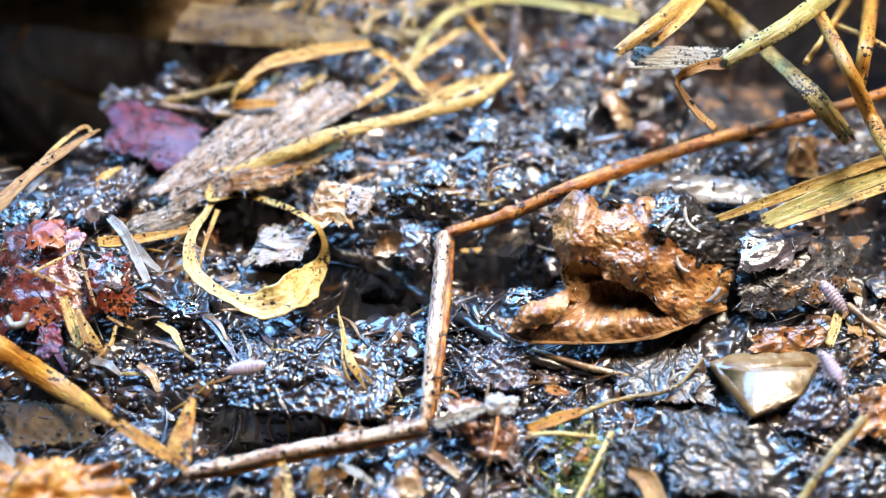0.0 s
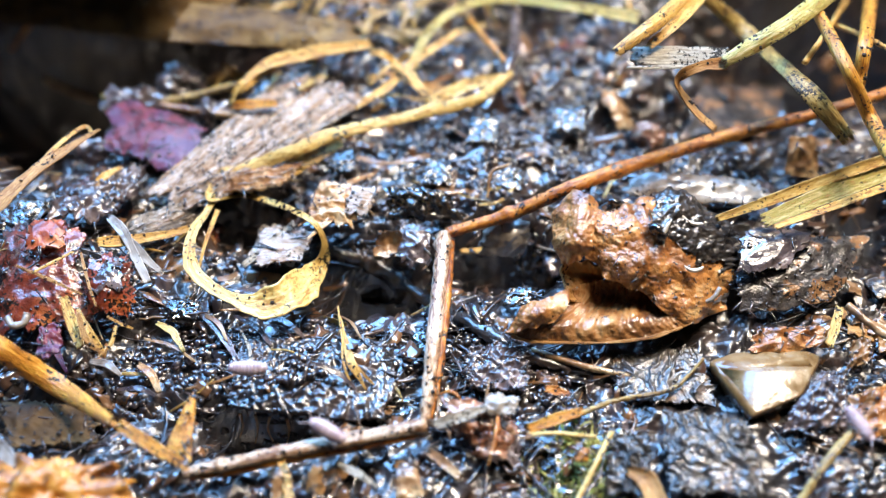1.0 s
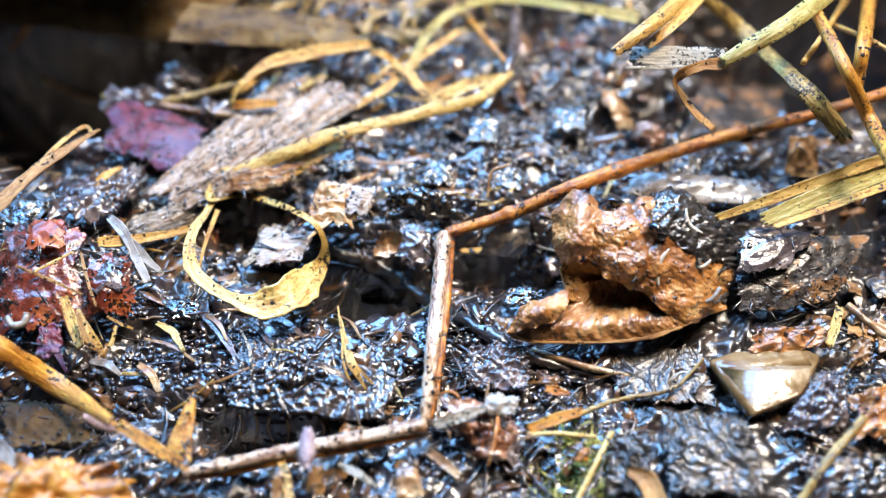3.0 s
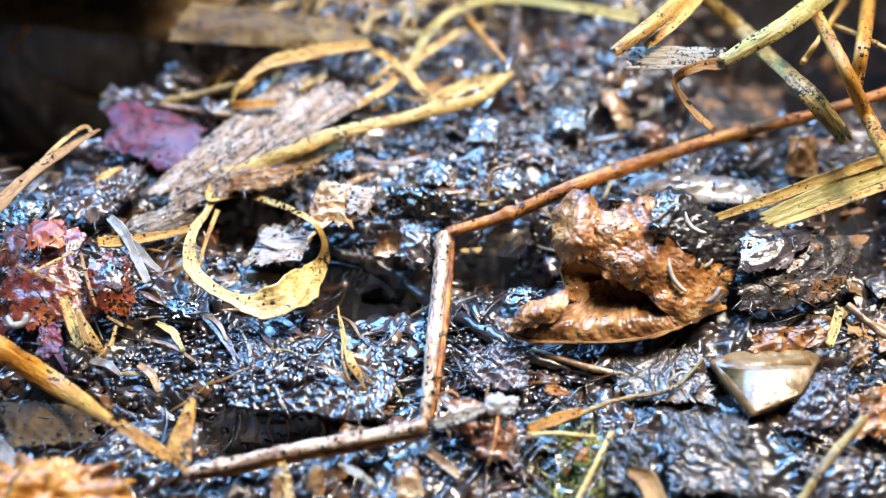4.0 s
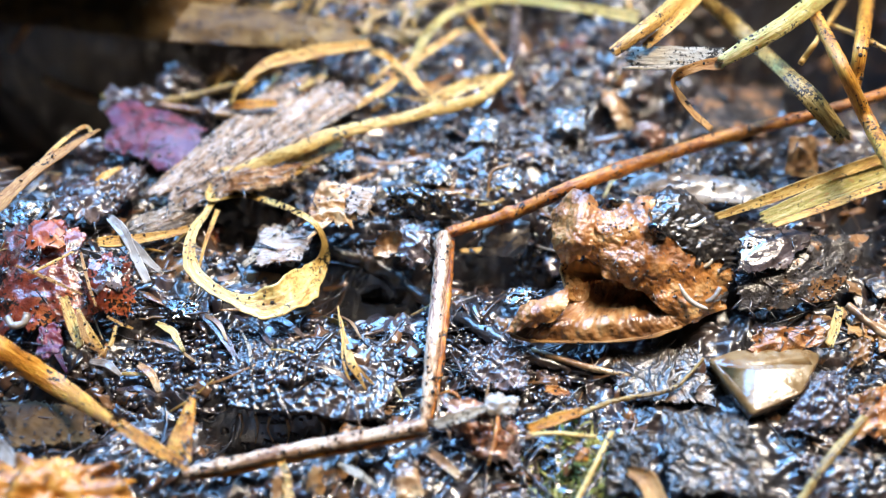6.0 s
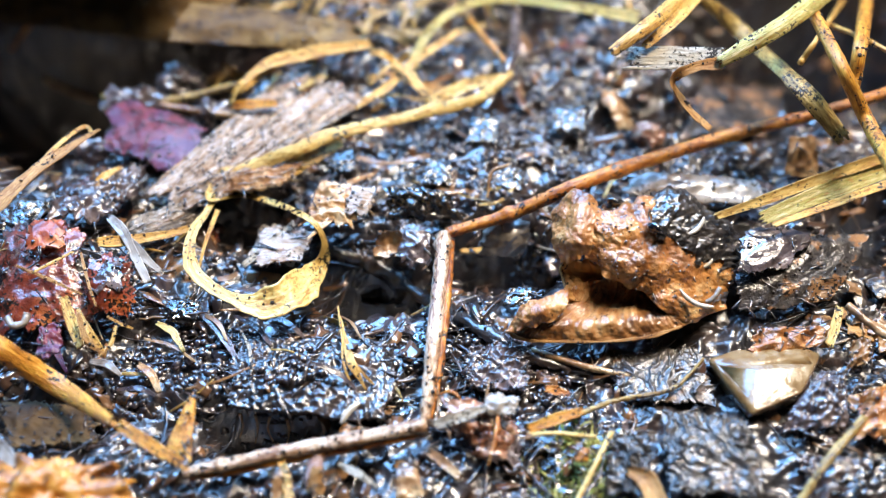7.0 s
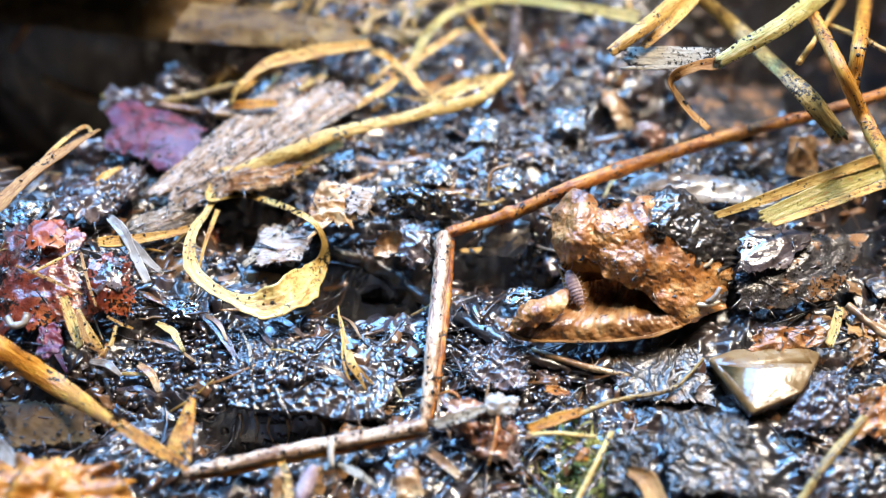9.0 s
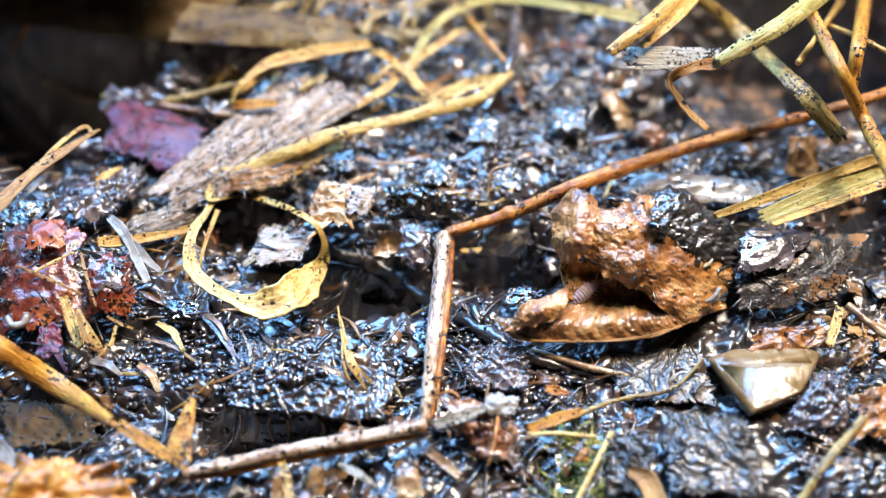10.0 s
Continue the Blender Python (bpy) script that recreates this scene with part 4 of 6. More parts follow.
roll = rolled_leaf()
muddy = sheet("muddy_leaf", (26.92, -10.92, 2.00), (37.82, -9.24, 2.20), (45.07, 0.28, 2.60), (27.67, -3.12, 6.20), M_ROLLMUD, "brown leaf half covered with grey mud", bulge=1.3, crumple=0.2, wave=3.0, ragged=0.16, nu=120, nv=90, seed=11, thick=0.35)
sheet("mud_sheet", (26.84, -8.36, 5.20), (33.30, -7.37, 5.00), (38.12, -1.53, 5.20), (28.42, -2.01, 6.60), M_GREYLEAF, "grey slimy skin with a torn tip", bulge=0.9, crumple=0.13, wave=2.2, nu=80, nv=70, seed=12, ragged=0.25)
sheet("wet_leaf", (16.31, 4.05, 3.38), (35.50, 2.14, 2.92), (34.39, 6.35, 3.48), (19.85, 7.85, 3.61), M_WET, "pale slimy leaf skin shining wet", bulge=1.0, crumple=0.28, seed=13)

# ---- pebble ----
def pebble():
    """A flat wet top, a brown slope behind it and a narrow worn edge on one side."""
    bm = bmesh.new()
    for p in ((25.37, -16.70, 3.00), (29.29, -17.39, 3.10), (34.16, -16.86, 3.05), (32.51, -19.72, 2.90), (28.10, -21.75, 2.80), (24.68, -15.65, 2.40), (27.31, -14.49, 2.20), (33.98, -14.23, 2.20), (35.41, -15.00, 2.20), (27.50, -21.91, 2.40), (24.75, -16.15, 2.20),
              (25.78, -15.65, -1.50), (27.92, -13.72, -1.50), (34.85, -13.59, -1.50), (34.97, -15.65, -1.50), (32.29, -18.78, -1.50), (28.17, -20.30, -1.50)):
        bm.verts.new(p)
    bmesh.ops.convex_hull(bm, input=bm.verts)
    bmesh.ops.bevel(bm, geom=bm.edges[:], offset=0.3, segments=3, clamp_overlap=True, profile=0.5, affect="EDGES")
    v, f = [tuple(w.co) for w in bm.verts], None
    bm.verts.index_update()
    f = [tuple(w.index for w in q.verts) for q in bm.faces]
    bm.free()
    return thing("pebble", v, f, M_STONE, "smooth wet tan pebble half sunk in mud", "stone", smooth=True)


stone = pebble()
sheet("mud_skin", (28.48, -23.94, 1.60), (36.74, -23.43, 2.20), (37.08, -17.11, 3.60), (34.53, -16.66, 3.40), M_GREYLEAF, "dark purple slimy leaf against the pebble", bulge=1.2, crumple=0.45, wave=1.6, seed=14, ragged=0.22, nu=70, nv=60)

# ---- rotten leaves ----
sheet("rotten_leaf", (-43.21, -15.15, 2.13), (-31.56, -13.87, 2.15), (-34.46, 0.20, 5.52), (-45.38, 1.89, 4.06), M_RED, "crumpled dark red rotten leaf", bulge=2.2, crumple=0.30, wave=2.8, seed=15, ragged=0.3, nu=70, nv=60)
sheet("rotten_leaf", (-34.86, -12.22, 3.04), (-27.90, -12.25, 2.63), (-29.23, -3.58, 4.78), (-34.79, -5.30, 6.82), M_RED, "glossy dark red rotten leaf", bulge=2.0, crumple=0.28, wave=2.2, seed=16, ragged=0.34, nu=60, nv=50)
sheet("red_leaf", (-40.34, -6.85, 7.00), (-35.13, -6.34, 6.80), (-36.16, -2.03, 7.20), (-40.54, -2.03, 7.20), M_ORANGERED, "orange red rotten leaf remains", bulge=0.8, crumple=0.2, wave=2.2, seed=81, ragged=0.3, dirt=1.2)
# grey sheet added to give the red leaf its pale sheen
sheet("slimy_skin", (-33.48, -10.83, 5.60), (-29.45, -10.30, 5.60), (-30.23, -5.36, 5.80), (-33.63, -5.51, 5.80), M_GREYLEAF, "slimy skin added for the pale sheen on a red rotten leaf", bulge=0.8, crumple=0.18, wave=1.5, seed=82, ragged=0.3)
sheet("slimy_skin", (-37.23, -17.63, 4.80), (-34.07, -17.32, 4.80), (-34.94, -12.69, 5.00), (-37.65, -13.01, 5.00), M_PURPLE, "lavender slimy skin on a red rotten leaf", bulge=0.5, crumple=0.3, wave=1.2, seed=83, ragged=0.32)
# shade under the blade is carried by the mush's dark colour
sheet("rotten_leaf", (-40.63, -25.54, 1.40), (-28.76, -24.26, 0.68), (-31.20, -18.86, -0.33), (-42.42, -17.74, 1.77), M_SHADED, "dark brown leaf mush under a blade, darkened for shade", bulge=0.8, crumple=0.22, wave=2.6, seed=84, ragged=0.3, nu=70, nv=50, dirt=2.0)
for k, (pts, w) in enumerate((([(-33.46, -13.16, 6.50), (-32.47, -15.38, 5.60), (-30.76, -16.54, 4.40)], 0.55), ([(-30.04, -13.91, 5.60), (-30.31, -15.45, 5.00), (-31.26, -16.68, 4.60)], 0.35), ([(-39.98, -8.30, 7.50), (-36.55, -9.65, 7.00), (-33.49, -10.92, 6.40)], 0.35),
                              ([(-38.26, -9.03, 7.40), (-36.43, -7.67, 7.40), (-34.87, -6.42, 7.40)], 0.28), ([(-34.38, -6.36, 7.00), (-32.96, -10.14, 6.60), (-32.13, -11.93, 6.00)], 0.32), ([(-31.02, -12.81, 5.60), (-29.69, -13.42, 5.20), (-28.69, -13.65, 4.80)], 0.3))):
    strap("straw_fragment", pts, [w * 0.7, w, w * 0.6], (M_LEAFTAN, M_STRAW)[k % 2], "thin tan straw lying on red rot", "straw fragment", seed=85 + k, wobble=0.3)
sheet("purple_leaf", (-37.99, 11.68, 1.80), (-25.85, 5.97, 2.60), (-23.28, 14.73, 2.80), (-38.47, 22.89, 1.80), M_PURPLE, "soft purple rotten leaf shining wet", bulge=1.2, crumple=0.16, wave=3.0, seed=17, ragged=0.24, dirt=1.4)
def husk_sheet(corners, material, label, ribs, nu, nv, seed, loose, loose_mats, **kw):
    """A ribbed husk with some ribs torn loose along it."""
    v, f, uv = sheet_mesh(*corners, seed=seed, nu=nu, nv=nv, ribs=ribs, **kw)
    ob = thing("fibrous_husk", v, f, material, label, "husk", uvs=uv)
    dirty(ob, v[:nu * nv], 0.8, seed)
    rng = np.random.default_rng(seed)
    top = v[:nu * nv].reshape(nv, nu, 3)
    for k in range(loose):
        j, i = rng.integers(1, nv - 1), int(rng.integers(0, nu - 14))
        e = min(nu - 1, i + int(rng.integers(12, nu // 2)))
        pts = [top[j, q] + np.array((0, 0, 0.05 + 0.10 * rng.random())) for q in np.linspace(i, e, 5).astype(int)]
        w, g, t = tube_mesh(pts, [0.02, 0.06, 0.08, 0.06, 0.02], seed=k, sides=5, n=24, rough=0.5)
        under("rib", w, g, loose_mats[k % len(loose_mats)], ob, uvs=t)
    return ob


husk_sheet(((-25.17, 0.61, 2.48), (-5.82, 18.15, 4.45), (-15.55, 27.65, 3.40), (-33.23, 2.01, 3.50)), M_HUSK, "pale lavender fibrous husk with wet ribs", 44, 70, 220, 18, 46, (M_HUSK, M_FRAY, M_HUSK, M_WET), bulge=1.0, crumple=0.22, wave=2.2, ragged=0.20, rib_high=0.22)
husk_sheet(((-23.99, 4.25, 3.00), (-16.22, 4.79, 3.70), (-13.28, 8.95, 4.00), (-23.01, 7.59, 3.20)), M_FRAY, "tan ribbed husk piece under a grass blade", 18, 50, 90, 19, 14, (M_HUSK, M_FRAY), bulge=0.8, crumple=0.2, wave=2.0, ragged=0.18, rib_high=0.2)
husk_sheet(((-31.89, -5.11, 4.04), (-23.53, 3.16, -0.00), (-25.46, 5.40, 2.78), (-32.80, 0.08, 3.96)), M_WET, "grey wet husk piece with torn ribs", 20, 50, 100, 20, 30, (M_WET, M_HUSK, M_GREYLEAF), bulge=0.6, crumple=0.35, wave=1.8, ragged=0.3, rib_high=0.26)
sheet("grey_leaf", (-37.04, -1.14, 5.36), (-29.92, 3.87, 2.72), (-29.92, 9.83, 2.84), (-37.92, 8.92, 2.49), M_GREYLEAF, "grey slimy leaf remains full of holes", bulge=0.8, crumple=0.8, wave=1.5, seed=63, ragged=0.32, nu=60, nv=50)
for at, size, k in (((-30.37, 24.51, 0.50), (2.6, 2.2, 2.0), 64), ((-36.49, 21.01, 0.50), (2.4, 1.6, 1.6), 65), ((-33.86, 20.97, 0.80), (2.4, 1.6, 1.6), 66), ((-38.42, 13.07, 1.00), (2.2, 1.4, 1.4), 67), ((-25.73, 18.12, 1.50), (2.2, 1.6, 1.5), 68)):
    lump("rot_clump", at, size, M_GREYLEAF, "dark grey purple rotten clump beside the hollow", "clump", rough=0.5, wave=0.9, seed=k)
stalk("thin_stalk", [(-38.74, 21.69, 1.00), (-30.80, 20.59, 1.50), (-23.08, 21.57, 3.00)], [0.4, 0.5, 0.4], M_DULL, "dull brown twig at the hollow's edge", "twig", seed=73)
stalk("thin_stalk", [(-31.41, 19.11, 2.20), (-27.45, 17.90, 2.40), (-22.56, 16.58, 2.80)], [0.4, 0.5, 0.4], M_TAN, "short tan twig at the hollow's edge", "twig", seed=74)
for k, (a, b, c, d) in enumerate((((-21.57, 18.77, 2.60), (-17.85, 19.23, 2.60), (-18.33, 23.42, 2.60), (-21.70, 23.14, 2.60)), ((-12.46, 8.18, 2.40), (-8.57, 7.77, 2.40), (-8.76, 12.20, 2.40), (-12.10, 12.20, 2.40)),
                                  ((-2.89, 5.97, 2.60), (1.53, 5.97, 2.60), (1.57, 10.90, 2.60), (-2.35, 10.90, 2.60)), ((4.46, 4.95, 2.40), (8.58, 5.35, 2.40), (9.08, 9.84, 2.40), (5.17, 9.84, 2.40)),
                                  ((1.58, 12.17, 2.60), (6.43, 12.00, 2.60), (7.23, 17.42, 2.60), (2.55, 17.42, 2.60)), ((10.80, 14.09, 2.40), (16.33, 14.09, 2.40), (16.75, 19.44, 2.40), (12.03, 19.44, 2.40)),
                                  ((-26.02, -11.23, 2.60), (-22.77, -11.37, 2.60), (-23.13, -8.52, 2.60), (-26.14, -8.52, 2.60)), ((4.71, -9.13, 1.60), (9.65, -8.79, 1.60), (11.19, -5.99, 1.60), (5.90, -5.99, 1.60)))):
    sheet("wet_film", a, b, c, d, M_FILM, "smooth wet black film reflecting the sky", "leaf film", bulge=0.35, crumple=0.20, wave=1.1, seed=680 + k, ragged=0.32, nu=40, nv=34, dirt=0.5)
sheet("grey_leaf", (-39.69, -2.73, 6.75), (-31.34, -0.24, 3.90), (-33.12, 5.96, 3.03), (-40.92, 6.75, 3.05), M_GREYLEAF, "grey slimy rotten leaf", bulge=1.0, crumple=0.7, wave=2.0, seed=19, ragged=0.3)
# leaf colour is darkened to stand in for the hollow's shade
sheet("dry_leaf", (-60.58, 41.31, -4.00), (-30.90, 33.75, -2.00), (-21.55, 43.13, 0.00), (-62.60, 48.33, 0.00), M_SHADED, "large brown leaf arching over a dark hollow, darkened for shade", bulge=1.5, crumple=0.4, wave=7, seed=20, ragged=0.06)
# unseen black sheet, added overhead to keep lamp light out of the hollow
sheet("unseen_shade_sheet", (-86, 29, 14), (-23, 32, 13), (-21, 76, 20), (-86, 76, 22), M_FILM, "large black sheet added out of view to shade the hollow", bulge=4, crumple=1.0, wave=9, seed=29, ragged=0.1, dirt=0)
sheet("dry_leaf", (-32.56, 24.99, 6.00), (-7.86, 24.04, 5.00), (-9.33, 29.32, 5.50), (-30.21, 32.03, 7.00), M_DRY_SHADED, "tan leaf remains at the hollow's edge, darkened for shade", bulge=1.0, crumple=0.3, wave=5, seed=21, ragged=0.1)
sheet("frayed_leaf", (-14.46, -0.88, 3.60), (-8.11, -1.68, 3.40), (-7.04, 4.51, 4.60), (-13.56, 6.90, 4.60), M_FRAY, "frayed pale orange leaf remains", bulge=1.2, crumple=0.34, wave=1.8, seed=22, ragged=0.34, dirt=0.6, nu=90, nv=90)
sheet("frayed_leaf", (-10.48, -0.26, 4.60), (-7.56, -0.08, 4.40), (-5.14, 4.95, 4.80), (-9.90, 4.58, 5.20), M_HUSK, "pale cream leaf remains with torn edges", bulge=0.8, crumple=0.22, wave=2.0, seed=91, ragged=0.34, dirt=0.8, nu=60, nv=70)
sheet("grey_leaf", (-20.78, -4.67, 2.17), (-13.64, -3.10, 0.06), (-12.78, 0.67, 3.28), (-19.87, 5.53, -1.99), M_WET, "pale grey leaf skin inside the leaf loop", bulge=0.6, crumple=0.4, wave=1.6, seed=92, ragged=0.32, dirt=2.0, nu=60, nv=50)
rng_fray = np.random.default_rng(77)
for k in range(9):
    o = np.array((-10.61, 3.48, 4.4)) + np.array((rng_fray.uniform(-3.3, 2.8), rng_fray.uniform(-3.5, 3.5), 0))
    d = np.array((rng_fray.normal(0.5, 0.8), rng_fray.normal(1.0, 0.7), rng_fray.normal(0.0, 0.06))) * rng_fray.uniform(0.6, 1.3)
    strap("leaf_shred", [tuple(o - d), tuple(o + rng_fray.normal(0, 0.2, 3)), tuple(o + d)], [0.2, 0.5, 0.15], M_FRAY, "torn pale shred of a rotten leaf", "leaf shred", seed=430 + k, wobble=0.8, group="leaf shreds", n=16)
sheet("black_film", (-7.17, 1.54, 1.85), (3.83, 1.82, 1.53), (0.92, 4.37, 4.92), (-6.62, 5.26, 4.21), M_FILM, "shiny black rotten leaf film", bulge=1.2, crumple=0.8, wave=2.4, seed=23, ragged=0.25)
sheet("grey_leaf", (-5.28, -4.40, 1.40), (-0.90, -3.88, 1.20), (-0.46, 0.13, 2.60), (-4.54, 2.10, 3.40), M_GREYLEAF, "grey wet leaf skin between stems", bulge=0.8, crumple=0.3, wave=1.8, seed=89, ragged=0.3)
sheet("curled_cup", (-7.47, -2.77, 1.80), (-3.50, -3.20, 1.80), (-3.84, -0.71, 4.00), (-6.72, -0.48, 4.00), M_TAN, "small curled brown leaf cup", bulge=-1.0, crumple=0.18, wave=1.8, seed=24, ragged=0.2)
sheet("grey_leaf", (2.68, -0.66, -0.93), (8.79, -0.47, -0.98), (10.11, 2.07, 3.42), (3.52, 1.95, 2.70), M_WET, "grey purple wet leaf skin", bulge=1.3, crumple=0.5, wave=2.4, seed=25, ragged=0.25)
sheet("brown_leaf", (26.73, -15.26, 1.83), (38.03, -14.09, 2.01), (36.71, -11.55, 3.03), (29.14, -11.94, 3.10), M_ROLL, "flat wet brown leaf behind the pebble", bulge=0.6, crumple=0.5, wave=2.4, seed=26, ragged=0.25)
sheet("tan_fragment", (36.41, -17.98, 3.06), (39.55, -16.71, 3.01), (39.99, -13.58, 4.00), (37.56, -13.91, 4.01), M_TAN, "crumbling tan leaf fragment", bulge=0.8, crumple=0.6, wave=1.4, seed=27, ragged=0.35)
sheet("brown_leaf", (35.75, -24.76, 2.01), (40.80, -24.87, 1.72), (42.18, -17.05, 3.51), (37.11, -18.91, 2.59), M_ROLL, "torn orange brown leaf at the edge", bulge=1.0, crumple=0.9, wave=2.4, seed=28, ragged=0.3)
sheet("wet_film", (32.21, -30.02, 2.00), (38.49, -30.02, 2.00), (39.59, -25.16, 2.20), (34.02, -25.89, 2.00), M_FILM, "wet black leaf film reflecting the sky", "leaf film", bulge=0.6, crumple=0.3, wave=1.4, seed=72, ragged=0.25, nu=60, nv=50)
sheet("slimy_leaf", (18.33, -30.67, 2.20), (28.19, -30.67, 2.20), (28.36, -21.75, 2.80), (18.77, -19.52, 2.60), M_SLIME, "grey slimy leaf with wrinkled shining veins", bulge=0.5, crumple=0.14, wave=2.4, seed=93, ragged=0.22, nu=190, nv=170, veins=0.32, lean=0.55, dirt=0.4)
sheet("slimy_leaf", (15.31, -19.89, 1.10), (26.48, -20.92, 1.30), (25.22, -11.68, 1.20), (14.24, -13.91, 1.00), M_SLIME, "dark slimy leaf with stretched wet folds", bulge=0.3, crumple=0.12, wave=2.2, seed=94, ragged=0.26, nu=150, nv=110, veins=0.14, lean=-0.5, dirt=0.4)
sheet("slimy_leaf", (12.88, -30.35, 1.60), (18.89, -30.45, 1.80), (19.00, -22.72, 2.00), (14.54, -22.01, 1.80), M_SLIME, "black slimy leaf remains beside moss", bulge=0.4, crumple=0.25, wave=1.6, seed=95, ragged=0.3, nu=110, nv=110, veins=0.45, lean=0.3, dirt=0.6)
sheet("rotten_leaf", (24.67, 14.46, 0.12), (38.48, 14.72, -0.15), (48.48, 42.76, -15.27), (27.10, 27.47, -1.48), M_ROLLMUD, "dark brown muddy leaf under straw", bulge=0.4, crumple=0.3, wave=2.0, seed=97, ragged=0.34, nu=60, nv=50)
sheet("slimy_skin", (0.57, -19.22, 1.67), (9.36, -19.50, 1.44), (8.90, -12.65, 1.82), (0.86, -12.32, 1.81), M_GREYLEAF, "grey slimy skin with fine glints beside a stem", bulge=0.6, crumple=0.4, wave=1.2, seed=98, ragged=0.34, nu=80, nv=70, dirt=3.0)
lump("pink_lump", (22.47, 15.42, 1.09), (1.9, 1.6, 1.4), M_PINK, "pink slimy lump in a gap", "lump", rough=0.3, seed=3)
def root_clump():
    v, f = lump_mesh((3.61, -22.18, 1.60), np.array((3.2, 2.2, 2.0)), rough=0.35, wave=1.3, seed=6)
    ob = thing("root_clump", v, f, M_PINK, "pinkish brown crumbling clump of rotten skin", "clump")
    for k, (a, b, c, d) in enumerate((((-0.45, -24.16, 3.40), (3.26, -25.18, 3.20), (4.32, -20.83, 4.60), (0.05, -20.40, 4.40)), ((2.78, -23.27, 4.30), (7.03, -22.96, 3.80), (7.39, -20.30, 3.80), (3.33, -20.10, 4.40)), ((1.79, -26.06, 1.80), (6.00, -26.51, 1.60), (7.03, -23.13, 3.60), (2.78, -23.54, 3.80)))):
        v, f, uv = sheet_mesh(a, b, c, d, bulge=0.7, crumple=0.4, wave=1.5, ragged=0.32, seed=60 + k, thick=0.2)
        under("torn_skin", v, f, (M_PINK, M_WET, M_PINK)[k], ob, "pale torn skin", uvs=uv)
    rng = np.random.default_rng(66)
    for k in range(14):
        p = np.array((3.28, -23.09, 4.00)) + rng.normal(0, 1, 3) * (2.6, 1.6, 0.3)
        d = np.array((rng.normal(0.6, 0.7), rng.normal(-0.5, 0.8), rng.normal(-0.1, 0.3))) * rng.uniform(0.6, 1.8)
        v, f, uv = tube_mesh([p - d, p + rng.normal(0, 0.2, 3), p + d], [0.05, rng.uniform(0.09, 0.2), 0.04], seed=k, sides=6, n=16, rough=0.4)
        under("fibre", v, f, (M_STICK, M_PINK, M_TAN)[k % 3], ob, uvs=uv)
    return ob


rootball = root_clump()
strap("grey_splinter", [(-0.79, -23.80, 4.50), (1.28, -23.32, 5.01), (3.77, -22.40, 5.03)], [0.9, 1.1, 0.7], M_CHIP, "wet blue grey wood splinter on a root clump", "wood chip", seed=44)
strap("straw_fragment", [(7.58, -23.08, 2.58), (10.11, -22.25, 3.14), (12.41, -21.58, 3.19)], [0.9, 1.0, 0.7], M_ORANGE, "orange straw fragment beside a clump", seed=45)
strap("bark_flake", [(9.38, -18.41, 2.02), (10.40, -18.66, 2.03), (11.56, -19.04, 2.05)], [0.6, 0.9, 0.5], M_STICK, "small red brown bark flake", "bark", seed=46)
stalk("root", [(7.41, -23.66, 2.58), (10.01, -23.90, 3.16), (13.44, -24.34, 3.31)], 0.22, M_PALE, "thin yellow root lying on mud", "root", group="thin roots", seed=47)
stalk("root", [(10.96, -21.93, 2.15), (15.15, -20.10, 2.37), (20.46, -18.74, 2.15), (22.44, -17.33, 2.27), (24.09, -15.77, 3.03)], [0.28, 0.24, 0.2, 0.16, 0.14], M_DULL, "thin brown root across wet mud", "root", group="thin roots", seed=48)
stalk("root", [(11.35, -30.30, 2.52), (12.97, -27.38, 3.14), (14.81, -23.87, 3.40)], 0.25, M_PALE, "thin yellow root lying on mud", "root", group="thin roots", seed=49)
stalk("root", [(30.17, -30.59, 3.05), (32.92, -27.26, 4.36), (36.98, -23.07, 4.43)], [0.35, 0.4, 0.35], M_DULL, "thin olive root leaning on rot", "root", group="thin roots", seed=50)
stalk("root", [(8.33, -13.74, 1.51), (13.52, -15.68, 1.51), (18.72, -16.76, 1.23)], [0.3, 0.35, 0.2], M_TAN, "thin grey brown root on mud", "root", group="thin roots", seed=51)
stalk("root", [(4.51, 3.65, 3.83), (4.97, 5.63, 5.51), (6.73, 6.56, 5.63)], 0.16, M_TAN, "hair thin brown root", "root", group="thin roots", seed=52)
stalk("root", [(-55.74, 40.27, -8.16), (-54.17, 41.72, -6.56), (-52.56, 42.76, -5.10)], 0.3, M_STICK, "thin brown root over a hollow", "root", group="thin roots", seed=53)
stalk("root", [(-38.89, 41.32, -19.11), (-34.29, 40.19, -15.47), (-26.50, 35.52, -7.32)], 0.45, M_TAN, "brown root at the hollow's edge", "root", group="thin roots", seed=54)
stalk("root", [(-53.49, 42.36, -14.91), (-50.33, 42.47, -17.57), (-47.57, 42.54, -19.00)], 0.4, M_TAN, "brown root in the dark hollow", "root", group="thin roots", seed=55)
